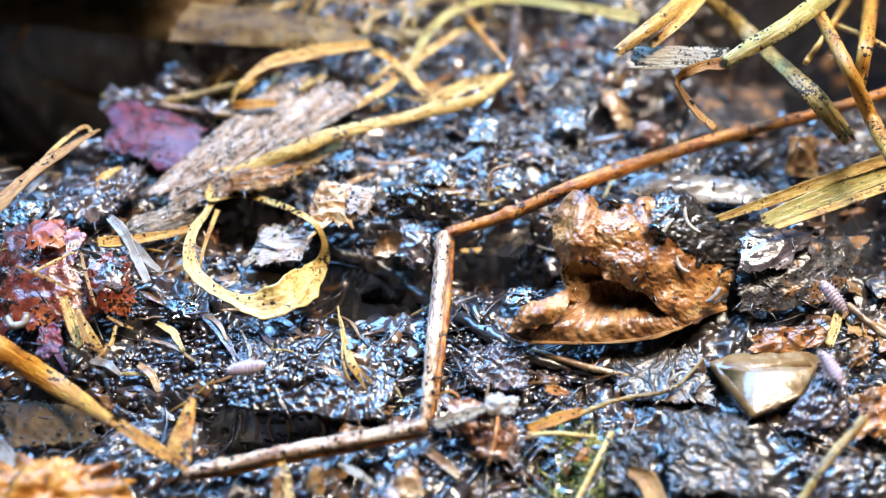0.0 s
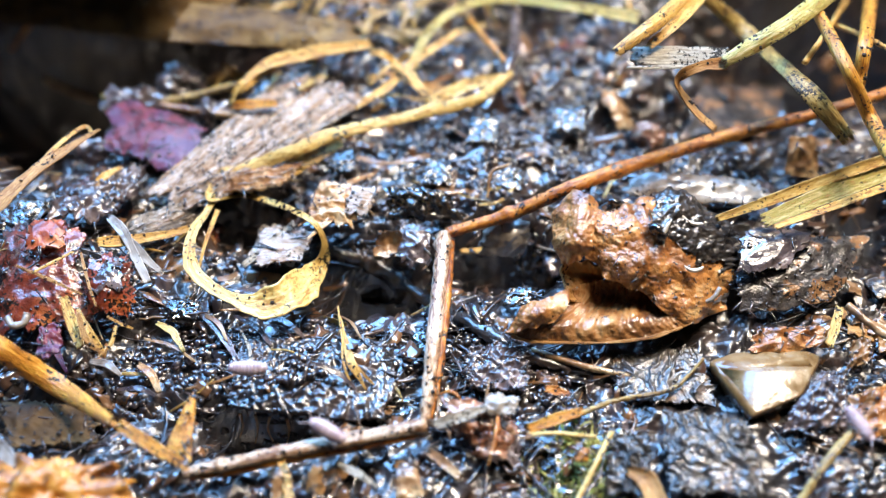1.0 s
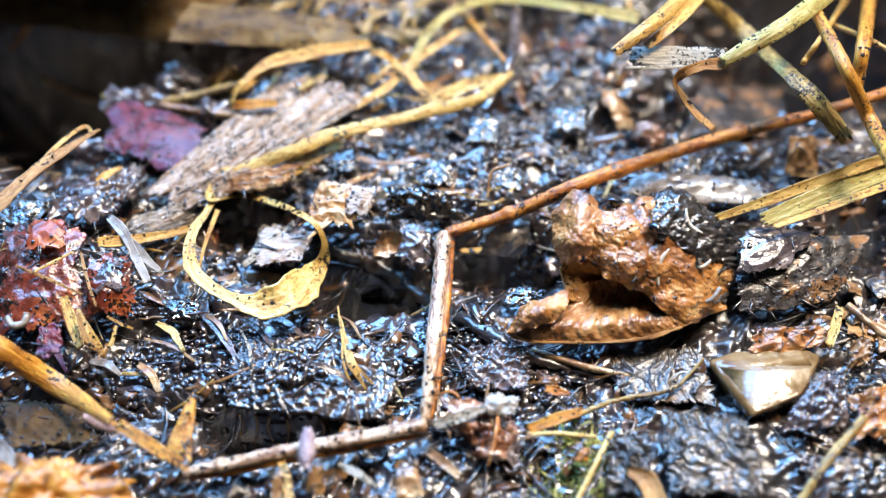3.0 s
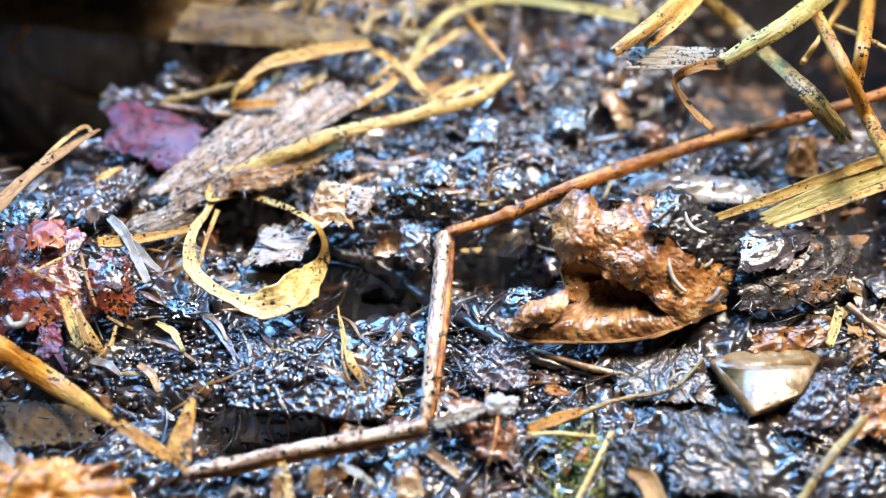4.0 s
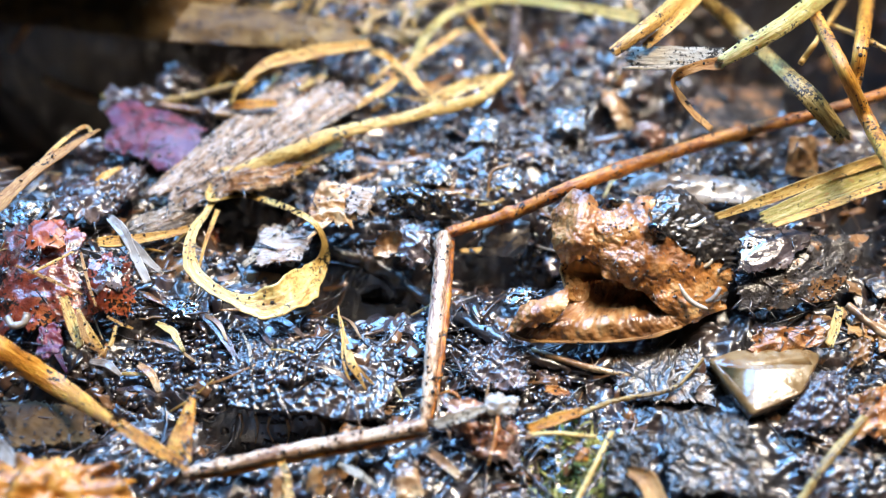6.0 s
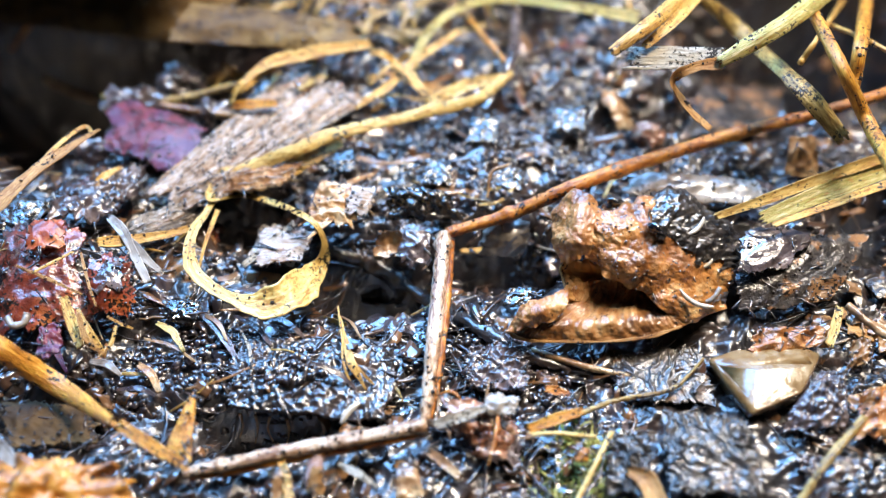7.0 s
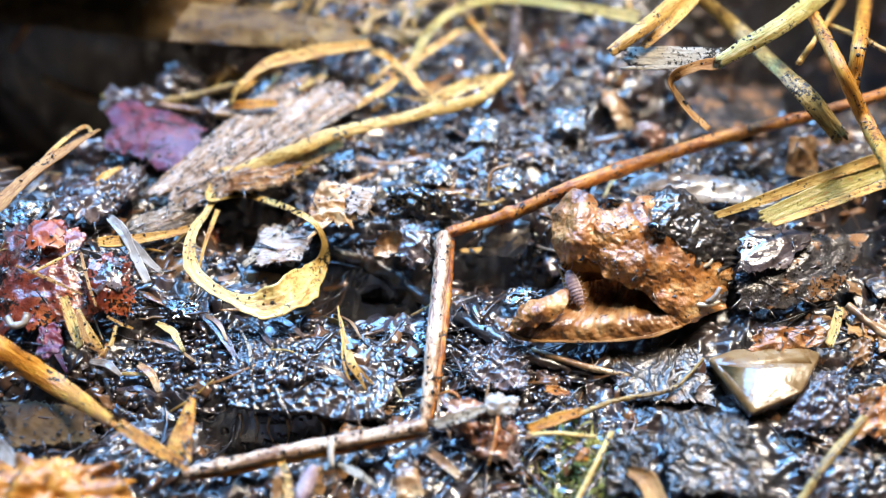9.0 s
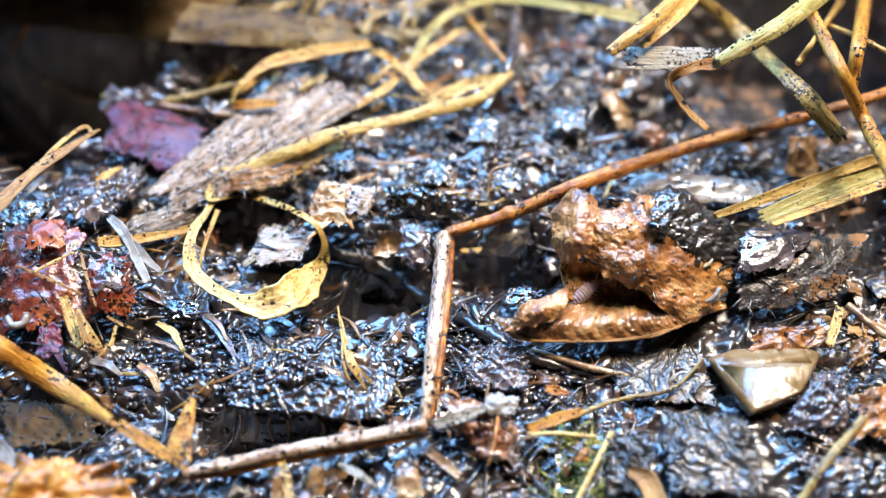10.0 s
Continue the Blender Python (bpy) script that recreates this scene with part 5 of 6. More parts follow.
for k, (pts, w, m) in enumerate((([(-15.27, -26.05, 1.00), (-14.67, -27.45, 0.80), (-14.57, -29.65, 0.80)], 1.0, M_TAN), ([(-14.46, -25.39, 2.60), (-13.76, -27.40, 2.00), (-12.83, -29.97, 1.40)], 0.6, M_LEAFTAN), ([(-10.47, -25.93, 0.60), (-10.80, -27.73, 0.60), (-11.17, -29.54, 0.60)], 0.9, M_TAN),
                                 ([(-1.20, -25.04, 2.00), (0.30, -26.45, 2.00), (1.52, -27.57, 2.00)], 0.9, M_TAN), ([(-3.94, -25.83, 1.40), (-3.07, -26.95, 1.40), (-2.26, -27.95, 1.40)], 1.1, M_LEAFTAN))):
    strap("straw_fragment", pts, [w * 0.8, w, w * 0.8], m, "brown stalk fragment below a broken stem", "straw fragment", seed=95 + k, wobble=0.4)
lump("orange_clod", (-33.96, -30.30, 4.00), (7.5, 3.0, 2.0), M_CLOD, "crumbly orange clod in front", "clod", rough=0.4, seed=8)


sheet("wet_flake", (-34.53, 41.70, -10.16), (-31.59, 40.44, -8.49), (-31.79, 41.54, -6.97), (-34.00, 42.35, -8.22), M_FILM, "small wet flake shining blue", bulge=0.2, crumple=0.05, wave=2, seed=63, ragged=0.2, nu=16, nv=12, dirt=0)
sheet("wet_skin", (-19.23, -4.55, 2.20), (-13.70, -3.95, 2.00), (-12.19, 0.86, 2.20), (-18.98, 1.68, 2.40), M_HUSK, "pale grey slimy skin inside the leaf loop", bulge=0.5, crumple=0.2, wave=2, seed=64, ragged=0.2, dirt=1.2)
sheet("black_film", (-27.04, -11.41, 2.12), (-23.39, -11.38, 2.07), (-24.01, -8.15, 2.57), (-26.86, -8.27, 2.73), M_FILM, "small black film shining blue", bulge=0.5, crumple=0.2, wave=1.5, seed=65, ragged=0.2, nu=24, nv=20, dirt=0.5)
sheet("tan_leaf", (35.44, 7.73, 2.45), (40.06, 7.61, 1.70), (39.17, 11.20, 5.93), (36.11, 10.66, 5.96), M_TAN, "upright tan leaf fragment under straw", bulge=0.5, crumple=0.3, wave=2, seed=66, ragged=0.15, nu=24, nv=24, dirt=0.2)
sheet("purple_skin", (29.88, -30.44, 1.26), (39.59, -30.41, 1.22), (38.55, -25.23, 2.32), (31.46, -25.46, 2.71), M_GREYLEAF, "dark slimy skin shining blue", bulge=0.6, crumple=0.4, wave=1.8, seed=68, ragged=0.2)
strap("bark_strip", [(16.05, -27.27, 2.74), (17.47, -28.49, 3.16), (18.40, -31.10, 3.03)], [0.8, 1.7, 1.6], M_LEAFTAN, "curled orange brown bark strip", "bark", seed=69, group="", curl=0.25)
strap("blue_splinter", [(-9.16, -26.45, 2.48), (-7.42, -27.63, 2.80), (-5.63, -28.78, 2.50)], [0.4, 0.7, 0.4], M_CHIP, "wet grey wood splinter in front", "wood chip", seed=70, group="")
strap("pale_blade", [(-40.40, -24.14, 3.37), (-37.57, -26.49, 4.47), (-34.82, -29.53, 5.00)], [1.0, 1.2, 0.9], M_WET, "pale wet blade in front", "leaf", seed=71, group="")
sheet("leaf_fragment", (-12.08, -29.48, 2.00), (-9.88, -29.75, 2.00), (-10.29, -27.05, 3.99), (-11.50, -27.03, 3.49), M_LEAFTAN, "pointed translucent brown leaf fragment", bulge=0.3, crumple=0.2, seed=72, ragged=0.25, nu=20, nv=20)
sheet("leaf_fragment", (-14.89, -30.56, 2.00), (-13.01, -30.02, 2.00), (-13.81, -27.31, 3.49), (-14.86, -27.59, 3.50), M_TAN, "pointed brown leaf fragment in front", bulge=0.3, crumple=0.2, seed=73, ragged=0.25, nu=20, nv=20)
sheet("leaf_fragment", (-4.53, -30.56, 2.00), (-1.16, -30.02, 2.00), (-2.17, -25.63, 3.00), (-4.12, -26.47, 3.00), M_TAN, "soft orange leaf fragment in front", bulge=0.5, crumple=0.3, seed=74, ragged=0.25, nu=24, nv=24)
sheet("brown_leaf", (-42.51, -21.28, -3.35), (-31.13, -21.20, -4.51), (-32.55, -18.49, -1.39), (-41.34, -17.81, -0.02), M_ROLLMUD, "dark brown slimy leaf in a hollow", bulge=0.6, crumple=0.7, wave=3, seed=75, ragged=0.15)
sheet("soil_ledge", (-21.09, -20.29, 1.16), (-3.47, -23.23, 2.34), (-3.45, -11.84, 1.61), (-20.95, -11.93, 1.74), M_SOIL, "ledge of black granular soil over a hollow", "soil", bulge=0.8, crumple=0.30, wave=1.2, ragged=0.14, seed=80, nu=130, nv=90, thick=0.6, dirt=1.0)
for k, (p0, p1, p2) in enumerate((((-17.25, -20.10, 0.19), (-17.19, -20.50, -1.42), (-17.55, -21.07, -3.18)), ((-15.92, -20.17, 0.00), (-16.26, -20.53, -1.56), (-15.86, -20.95, -3.09)), ((-14.36, -20.32, -0.14), (-14.28, -20.70, -1.79), (-14.72, -21.19, -3.49)), ((-18.63, -20.11, 0.39), (-18.52, -20.50, -1.12), (-18.95, -20.93, -2.41)))):
    stalk("hanging_root", [p0, p1, p2], [0.16, 0.11, 0.05], M_TAN, "thin brown root hanging under the ledge", "root", group="thin roots", seed=81 + k)
strap("dead_strip", [(-19.91, -3.73, 1.91), (-17.26, -1.26, 2.47), (-15.13, 1.02, 2.88)], [0.5, 0.9, 0.6], M_CHIP, "grey fibrous strip inside the loop", "leaf", seed=76, group="")
strap("dead_strip", [(-32.99, -0.40, 5.35), (-31.10, -2.76, 5.27), (-28.36, -7.58, 4.05)], [0.8, 1.0, 0.6], M_WET, "grey wet leaf strip", "leaf", seed=77, group="")
strap("dead_strip", [(-31.06, -2.53, 4.83), (-29.39, -4.54, 4.64), (-27.34, -6.13, 3.98)], [0.6, 0.9, 0.4], M_WET, "grey wet torn leaf strip", "leaf", seed=78, group="")
strap("straw_fragment", [(-35.87, 4.81, 4.27), (-34.86, 5.97, 4.56), (-33.39, 7.41, 4.41)], [0.5, 0.9, 0.4], M_STRAW, "short yellow straw fragment at the hollow", "straw fragment", seed=79, group="straw fragments")

# ---- torn bits lying on the pellets ----
for k, (pts, w, m) in enumerate((([(-24.52, -8.41, 1.56), (-21.43, -11.77, 2.01), (-18.95, -15.53, 1.75)], 1.1, M_GREYLEAF),
                                 ([(-22.99, -9.71, 1.83), (-21.38, -11.25, 2.36), (-20.37, -13.18, 2.18)], 0.8, M_TAN),
                                 ([(-28.30, -15.73, 2.05), (-26.93, -16.85, 2.03), (-26.15, -18.36, 1.30)], 1.5, M_FRAY),
                                 ([(-27.45, -10.69, 1.68), (-25.51, -12.45, 2.46), (-24.17, -14.60, 2.54)], 1.2, M_PALE),
                                 ([(-30.41, -17.64, 0.68), (-28.16, -17.91, 1.26), (-26.51, -18.57, 1.14)], 0.9, M_GREYLEAF),
                                 ([(-20.15, -9.74, 1.50), (-17.84, -11.54, 2.31), (-16.13, -13.74, 2.42)], 0.9, M_GREYLEAF),
                                 ([(-28.39, -12.59, 1.73), (-25.47, -13.77, 2.20), (-23.16, -15.35, 1.96)], 0.7, M_TAN),
                                 ([(-18.96, -12.30, 2.25), (-17.98, -14.53, 2.84), (-17.61, -17.15, 2.74)], 0.6, M_CHIP),
                                 ([(-14.18, -12.53, 1.64), (-15.32, -11.40, 1.87), (-17.07, -10.68, 1.40)], 0.6, M_GREYLEAF),
                                 ([(-10.91, -7.37, -1.19), (-9.00, -9.98, 0.89), (-7.68, -12.98, 2.28)], 0.5, M_TAN),
                                 ([(-33.18, -14.84, 1.23), (-31.21, -15.60, 1.81), (-29.83, -16.75, 1.69)], 1.0, M_WET),
                                 ([(-22.69, -18.64, 2.19), (-22.75, -19.91, 1.52), (-23.40, -21.59, 0.16)], 0.8, M_ROLLMUD),
                                 ([(-17.16, -9.68, 1.42), (-14.81, -11.01, 2.03), (-13.07, -12.73, 1.93)], 1.0, M_GREYLEAF),
                                 ([(-12.02, -17.04, 4.40), (-9.42, -17.91, 3.59), (-7.43, -19.18, 2.08)], 0.8, M_GREYLEAF),
                                 ([(-8.97, -20.77, 0.76), (-6.36, -20.12, 1.36), (-4.34, -19.87, 1.26)], 0.5, M_TAN),
                                 ([(-38.37, -12.48, 1.58), (-36.40, -14.13, 1.80), (-35.02, -16.18, 1.31)], 1.0, M_PURPLE),
                                 ([(-8.40, -1.33, -1.95), (-6.35, -1.96, -2.44), (-4.91, -2.98, -3.63)], 0.5, M_FIBRE),
                                 ([(-7.21, -12.37, 1.43), (-5.74, -15.28, 2.12), (-4.86, -18.59, 2.11)], 0.5, M_WET))):
    strap("leaf_shred", pts, [w * 0.3, w * 0.65, w * 0.25], m, "torn wet leaf shred lying on soil pellets", "leaf shred", seed=700 + k, wobble=0.9, group="leaf shreds", n=24, twist=[0, 25, -20], thick=0.14)
sheet("leaf_bit", (11.21, -26.63, 2.60), (12.83, -26.63, 2.60), (13.06, -25.06, 3.00), (11.59, -24.95, 3.00), M_CLOD, "small amber leaf bit in moss", bulge=0.4, crumple=0.15, wave=1.5, seed=720, ragged=0.3, nu=24, nv=24, dirt=0.3)

# ---- scattered litter ----
# bare spots: under the rolled leaf, the pebble, the purple leaf
CLEAR = ((18.5, -8.3, 13.0, 5.8), (30.0, -16.6, 6.0, 3.6), (-31.7, 16.5, 6.0, 4.0), (36.5, -3.5, 8.5, 5.5), (24.0, -25.0, 7.5, 6.0))
# where pellets lie bare of leaf flakes
BARE = ((6.0, 15.0, 12.0, 8.0),)


def scatter_places(n, rng):
    x, y = rng.uniform(-62, 62, n), rng.uniform(-36, 62, n)
    keep = (bed(x, y) > -6.0) | (x > 20)
    for cx, cy, rx, ry in CLEAR:
        keep &= ((x - cx) / rx) ** 2 + ((y - cy) / ry) ** 2 > 1
    return x[keep], y[keep]


def bare(x, y):
    return any(((x - cx) / rx) ** 2 + ((y - cy) / ry) ** 2 < 1 for cx, cy, rx, ry in BARE)


def litter(name, material, n, seed, make, label, category):
    rng = np.random.default_rng(seed)
    xs, ys = scatter_places(n, rng)
    zs = relief(xs, ys)
    V, F, base = [], [], 0
    for x, y, z in zip(xs, ys, zs):
        if bare(x, y) and rng.random() < 0.75:
            continue
        v, f = make(rng, x, y, z)
        V.append(v)
        F += [tuple(i + base for i in q) for q in f]
        base += len(v)
    return thing(name, np.vstack(V), F, material, label, category, kind="stuff")


def a_crumb(rng, x, y, z):
    r = 0.07 + 0.36 * rng.random() ** 3
    v, f = ico(2 if r > 0.14 else 1)
    k = 1 + 0.5 * (rng.random(len(v)) - 0.5)
    return np.array((x, y, z + r * 0.3)) + v * k[:, None] * r * rng.uniform(0.6, 1.3, 3), f


def a_fibre(rng, x, y, z):
    n, sides = 7, 4
    a = 0.5 + 3.5 * (float(vnoise(x / 13, y / 13, 91)) - 0.5) + rng.normal(0, 0.45)
    length = 1.2 + 6.5 * rng.random() ** 2
    bend = rng.normal(0, 0.8)
    s = np.linspace(-0.5, 0.5, n)
    ang = a + bend * s
    cx, cy = x + length * np.cumsum(np.cos(ang)) / n, y + length * np.cumsum(np.sin(ang)) / n
    cz = relief(cx, cy) * 0.5 + z * 0.5 + 0.15 + rng.random() * 0.5
    r = (0.05 + 0.22 * rng.random() ** 3) * (1 - 1.4 * s ** 2)
    v = []
    for j in range(sides):
        t = 2 * math.pi * j / sides + 0.7
        v.append(np.stack([cx - np.sin(a) * r * math.cos(t), cy + np.cos(a) * r * math.cos(t), cz + r * 0.7 * math.sin(t)], 1))
    f = [(j * n + i, j * n + i + 1, ((j + 1) % sides) * n + i + 1, ((j + 1) % sides) * n + i) for j in range(sides) for i in range(n - 1)]
    f += [tuple(j * n for j in range(sides)), tuple(j * n + n - 1 for j in range(sides))[::-1]]
    return np.concatenate(v), f


def a_flake(rng, x, y, z):
    n = 4
    a, lx, ly = rng.normal(0.6, 1.0), 0.5 + 1.8 * rng.random() ** 2, 0.35 + 0.9 * rng.random() ** 2
    u, w = np.meshgrid(np.linspace(-1, 1, n), np.linspace(-1, 1, n))
    u, w = u.ravel() * (1 + 0.5 * (rng.random(n * n) - 0.5)), w.ravel() * (1 + 0.5 * (rng.random(n * n) - 0.5))
    h = rng.normal(0, 0.3) * u * u + rng.normal(0, 0.3) * w + 0.12 * rng.normal(size=n * n)
    tilt = rng.normal(0, 0.45, 2)
    px, py = u * lx, w * ly
    ph = h * ly + tilt[0] * px + tilt[1] * py
    top = np.stack([x + px * math.cos(a) - py * math.sin(a), y + px * math.sin(a) + py * math.cos(a), z + 0.25 + ph], 1)
    low = top - np.array((0, 0, 0.12))
    m = n * n
    f = []
    for j in range(n - 1):
        for i in range(n - 1):
            k = j * n + i
            f += [(k, k + 1, k + n + 1, k + n), (m + k + n, m + k + n + 1, m + k + 1, m + k)]
    rim = list(range(n)) + [j * n + n - 1 for j in range(1, n)] + [(n - 1) * n + i for i in range(n - 2, -1, -1)] + [j * n for j in range(n - 2, 0, -1)]
    f += [(k, m + k, m + rim[(i + 1) % len(rim)], rim[(i + 1) % len(rim)]) for i, k in enumerate(rim)]
    return np.vstack([top, low]), f


litter("soil_crumbs", M_CRUMB, 7500, 101, a_crumb, "glistening black soil crumbs", "soil crumbs")
litter("plant_fibres", M_FIBRE, 4800, 102, a_fibre, "rotten plant fibres in wet soil", "plant fibres")


def pellets(n, seed):
    """Round wet droppings gathered in clusters."""
    rng = np.random.default_rng(seed)
    xs, ys = scatter_places(n, rng)
    hx, hy = -18.9, -15.8
    thick = np.exp(-((xs - hx) / 17) ** 2 - ((ys - hy) / 6.5) ** 2)
    for (cx, cy), rx, ry in (((6.0, 16.5), 15, 12), ((4.6, -14.6), 8, 6), ((23.7, -23.9), 9, 6)):
        thick = np.maximum(thick, np.exp(-((xs - cx) / rx) ** 2 - ((ys - cy) / ry) ** 2))
    keep = vnoise(xs / 3.2, ys / 2.6, 95) * 0.75 + 0.25 * vnoise(xs / 9, ys / 9, 96) + 0.42 * thick > 0.66
    xs, ys = xs[keep], ys[keep]
    zs = relief(xs, ys)
    v, f = ico(2)
    V, F, base = [], [], 0
    for x, y, z in zip(xs, ys, zs):
        r = rng.uniform(0.17, 0.36)
        q = v * (1 + 0.6 * (rng.random(len(v)) - 0.5))[:, None] * r * np.array((rng.uniform(0.8, 1.5), rng.uniform(0.8, 1.2), rng.uniform(0.6, 0.85)))
        a = rng.uniform(0, 3.14)
        q = np.stack([q[:, 0] * math.cos(a) - q[:, 1] * math.sin(a), q[:, 0] * math.sin(a) + q[:, 1] * math.cos(a), q[:, 2]], 1)
        V.append(q + np.array((x, y, z + 0.06 + 0.3 * rng.random())))
        F += [tuple(i + base for i in t) for t in f]
        base += len(v)
    thing("soil_pellets", np.vstack(V), F, M_PELLET, "round wet black soil pellets in clusters", "soil pellets", kind="stuff")


pellets(34000, 104)
litter("leaf_flakes", M_FLAKE, 1500, 103, a_flake, "small dark rotten leaf flakes", "leaf flakes")


def slimy_pieces(n, seed):
    """Rotten leaf pieces pressed into the heap, each its own thing."""
    rng = np.random.default_rng(seed)
    kinds = ((M_GREYLEAF, "grey slimy rotten leaf piece in wet soil"), (M_FILM, "shiny black rotten leaf piece in soil"), (M_ROLLMUD, "muddy brown leaf piece pressed in soil"),
             (M_SOIL, "black slimy leaf piece lying in mud"), (M_RED, "dark red rotten leaf piece in soil"), (M_TAN, "tan rotten leaf piece stuck in soil"), (M_PURPLE, "dark purple rotten leaf piece in soil"))
    for k in range(n):
        x, y = rng.uniform(-46, 46), rng.uniform(-28, 42)
        if bed(x, y) < -2 or any(((x - cx) / rx / 1.15) ** 2 + ((y - cy) / ry / 1.15) ** 2 < 1 for cx, cy, rx, ry in CLEAR) or bare(x, y) and k % 4:
            continue
        left = x < -18
        p = np.array((5, 4, 2, 4, 2.0 if left else 0.2, 1.2, 0.0))
        m, label = kinds[rng.choice(len(kinds), p=p / p.sum())]
        lx, ly = rng.uniform(2.0, 5.5), rng.uniform(1.2, 3.2)
        a = rng.normal(0.5, 0.7)
        ux, uy = np.array((math.cos(a), math.sin(a))) * lx, np.array((-math.sin(a), math.cos(a))) * ly
        lift = rng.uniform(-0.2, 0.7, 4)
        c = [np.array((x, y)) + d for d in (-ux - uy, ux - uy, ux + uy, -ux + uy)]
        q = [(d[0], d[1], float(bed(d[0], d[1])) + lift[i]) for i, d in enumerate(c)]
        sheet("leaf_piece", *q, m, label, "leaf piece", "rotten leaf pieces", bulge=rng.uniform(0.1, 1.0), crumple=rng.uniform(0.35, 0.8), wave=rng.uniform(1.4, 2.6), ragged=rng.uniform(0.2, 0.4),
              seed=200 + k, nu=30, nv=22, thick=0.2)


def straw_bits(n, seed):
    """Short straw and stalk fragments lying on the heap."""
    rng = np.random.default_rng(seed)
    kinds = ((M_TAN, "short tan stalk fragment on wet soil"), (M_STRAW, "short yellow straw fragment on wet soil"), (M_DULL, "short dull brown straw fragment on soil"), (M_PALE, "short pale straw fragment on soil"), (M_GREYLEAF, "short grey rotten stalk fragment on soil"))
    for k in range(n):
        x, y = rng.uniform(-46, 46), rng.uniform(-28, 44)
        if bed(x, y) < -2 or any(((x - cx) / rx / 1.15) ** 2 + ((y - cy) / ry / 1.15) ** 2 < 1 for cx, cy, rx, ry in CLEAR) or bare(x, y) and k % 3:
            continue
        m, label = kinds[rng.choice(5, p=(0.33, 0.08, 0.26, 0.05, 0.28))]
        a, length = rng.normal(0.5, 0.9), 1.5 + 6 * rng.random() ** 2
        d = np.array((math.cos(a), math.sin(a))) * length / 2
        b = np.array((-d[1], d[0])) * rng.normal(0, 0.15)
        pts = []
        for f in (-1, 0, 1):
            q = np.array((x, y)) + d * f + (b if f == 0 else 0)
            pts.append((q[0], q[1], float(bed(q[0], q[1])) + 0.9 + rng.uniform(-0.2, 0.9)))
        w = 0.18 + 0.5 * rng.random() ** 2
        strap("straw_fragment", pts, [w * 0.7, w, w * 0.6], m, label, "straw fragment", seed=300 + k, group="straw fragments", n=14, wobble=0.6, twist=rng.normal(0, 25))


def grass_tangle(n, seed):
    """Dead grass lying about at the heap's far side."""
    rng = np.random.default_rng(seed)
    kinds = ((M_DULL, "dull brown dead grass strip in a tangle"), (M_STRAW, "yellow dead grass strip in a tangle"), (M_LEAFTAN, "tan dead grass strip in a tangle"), (M_ORANGE, "orange dead grass strip in a tangle"))
    for k in range(n):
        x, y = rng.uniform(-24, 18), rng.uniform(18, 47)
        if x > -2 and y < 34 or bed(x, y) < -4:
            continue
        m, label = kinds[rng.choice(4, p=(0.62, 0.06, 0.24, 0.08) if y < 34 else (0.85, 0.03, 0.12, 0.0))]
        a, length = rng.normal(0.7, 0.8), rng.uniform(4, 13)
        d = np.array((math.cos(a), math.sin(a))) * length / 2
        b = np.array((-d[1], d[0])) * rng.normal(0, 0.25)
        base = rng.uniform(1.2, 3.2)
        pts = []
        for f in (-1, -0.3, 0.4, 1):
            q = np.array((x, y)) + d * f + b * (1 - f * f)
            pts.append((q[0], q[1], max(float(bed(q[0], q[1])), -2) + base + rng.uniform(-0.6, 1.0)))
        w = rng.uniform(0.4, 1.2)
        strap("dry_grass", pts, [w * 0.6, w, w, w * 0.5], m, label, "grass", seed=500 + k, group="dead grass", n=28, wobble=0.5, twist=rng.normal(0, 30, 4))


def chip_heap(n, seed):
    """Brown leaf chips gathered beside the pebble."""
    rng = np.random.default_rng(seed)
    for k in range(n):
        x, y = rng.uniform(38, 50), rng.uniform(-24, -6)
        z = float(bed(x, y)) + rng.uniform(0.8, 2.2)
        lx, ly, a = rng.uniform(0.9, 2.4), rng.uniform(0.6, 1.5), rng.uniform(0, 3.1)
        ux, uy = np.array((math.cos(a), math.sin(a))) * lx, np.array((-math.sin(a), math.cos(a))) * ly
        c = [np.array((x, y)) + d for d in (-ux - uy, ux - uy, ux + uy, -ux + uy)]
        m, label = ((M_TAN, "crumbling tan leaf chip on rot"), (M_LEAFTAN, "orange brown leaf chip on rot"), (M_ROLLMUD, "muddy brown leaf chip on rot"))[k % 3]
        sheet("leaf_chip", *[(d[0], d[1], z + rng.uniform(-0.7, 0.9)) for d in c], m, label, "leaf chip", "leaf chips", bulge=0.3, crumple=0.3, wave=1.2, ragged=0.3, seed=600 + k, nu=18, nv=14, thick=0.2)


slimy_pieces(170, 111)
grass_tangle(56, 113)
chip_heap(26, 114)
straw_bits(150, 112)


def moss(centre, n, seed):
    rng = np.random.default_rng(seed)
    V, F, base = [], [], 0
    for _ in range(n):
        x, y = centre[0] + rng.normal(0, 1.7), centre[1] + rng.normal(0, 2.0)
        z = near(x, y)[2]
        d = np.array((rng.normal(0, 0.6), rng.normal(0, 0.6), 1.0)) * (0.28 + 0.42 * rng.random())
        s = np.array((d[1], -d[0], 0.1)) * 0.12 + rng.normal(0, 0.05, 3)
        b = np.array((x, y, z))
        v = [b - s, b + s, b + d * 0.6 + s, b + d * 0.6 - s, b + d + np.array((0.3 * d[0], 0.3 * d[1], -0.1)), b + np.array((0, 0, -0.05))]
        V += v
        F += [tuple(base + i for i in q) for q in ((0, 1, 2, 3), (3, 2, 4), (1, 0, 5))]
        base += 6
    thing("moss", np.array(V), F, M_MOSS, "small tuft of yellow green moss", "moss", kind="stuff")


moss((11.56, -26.16, 0.50), 1700, 5)


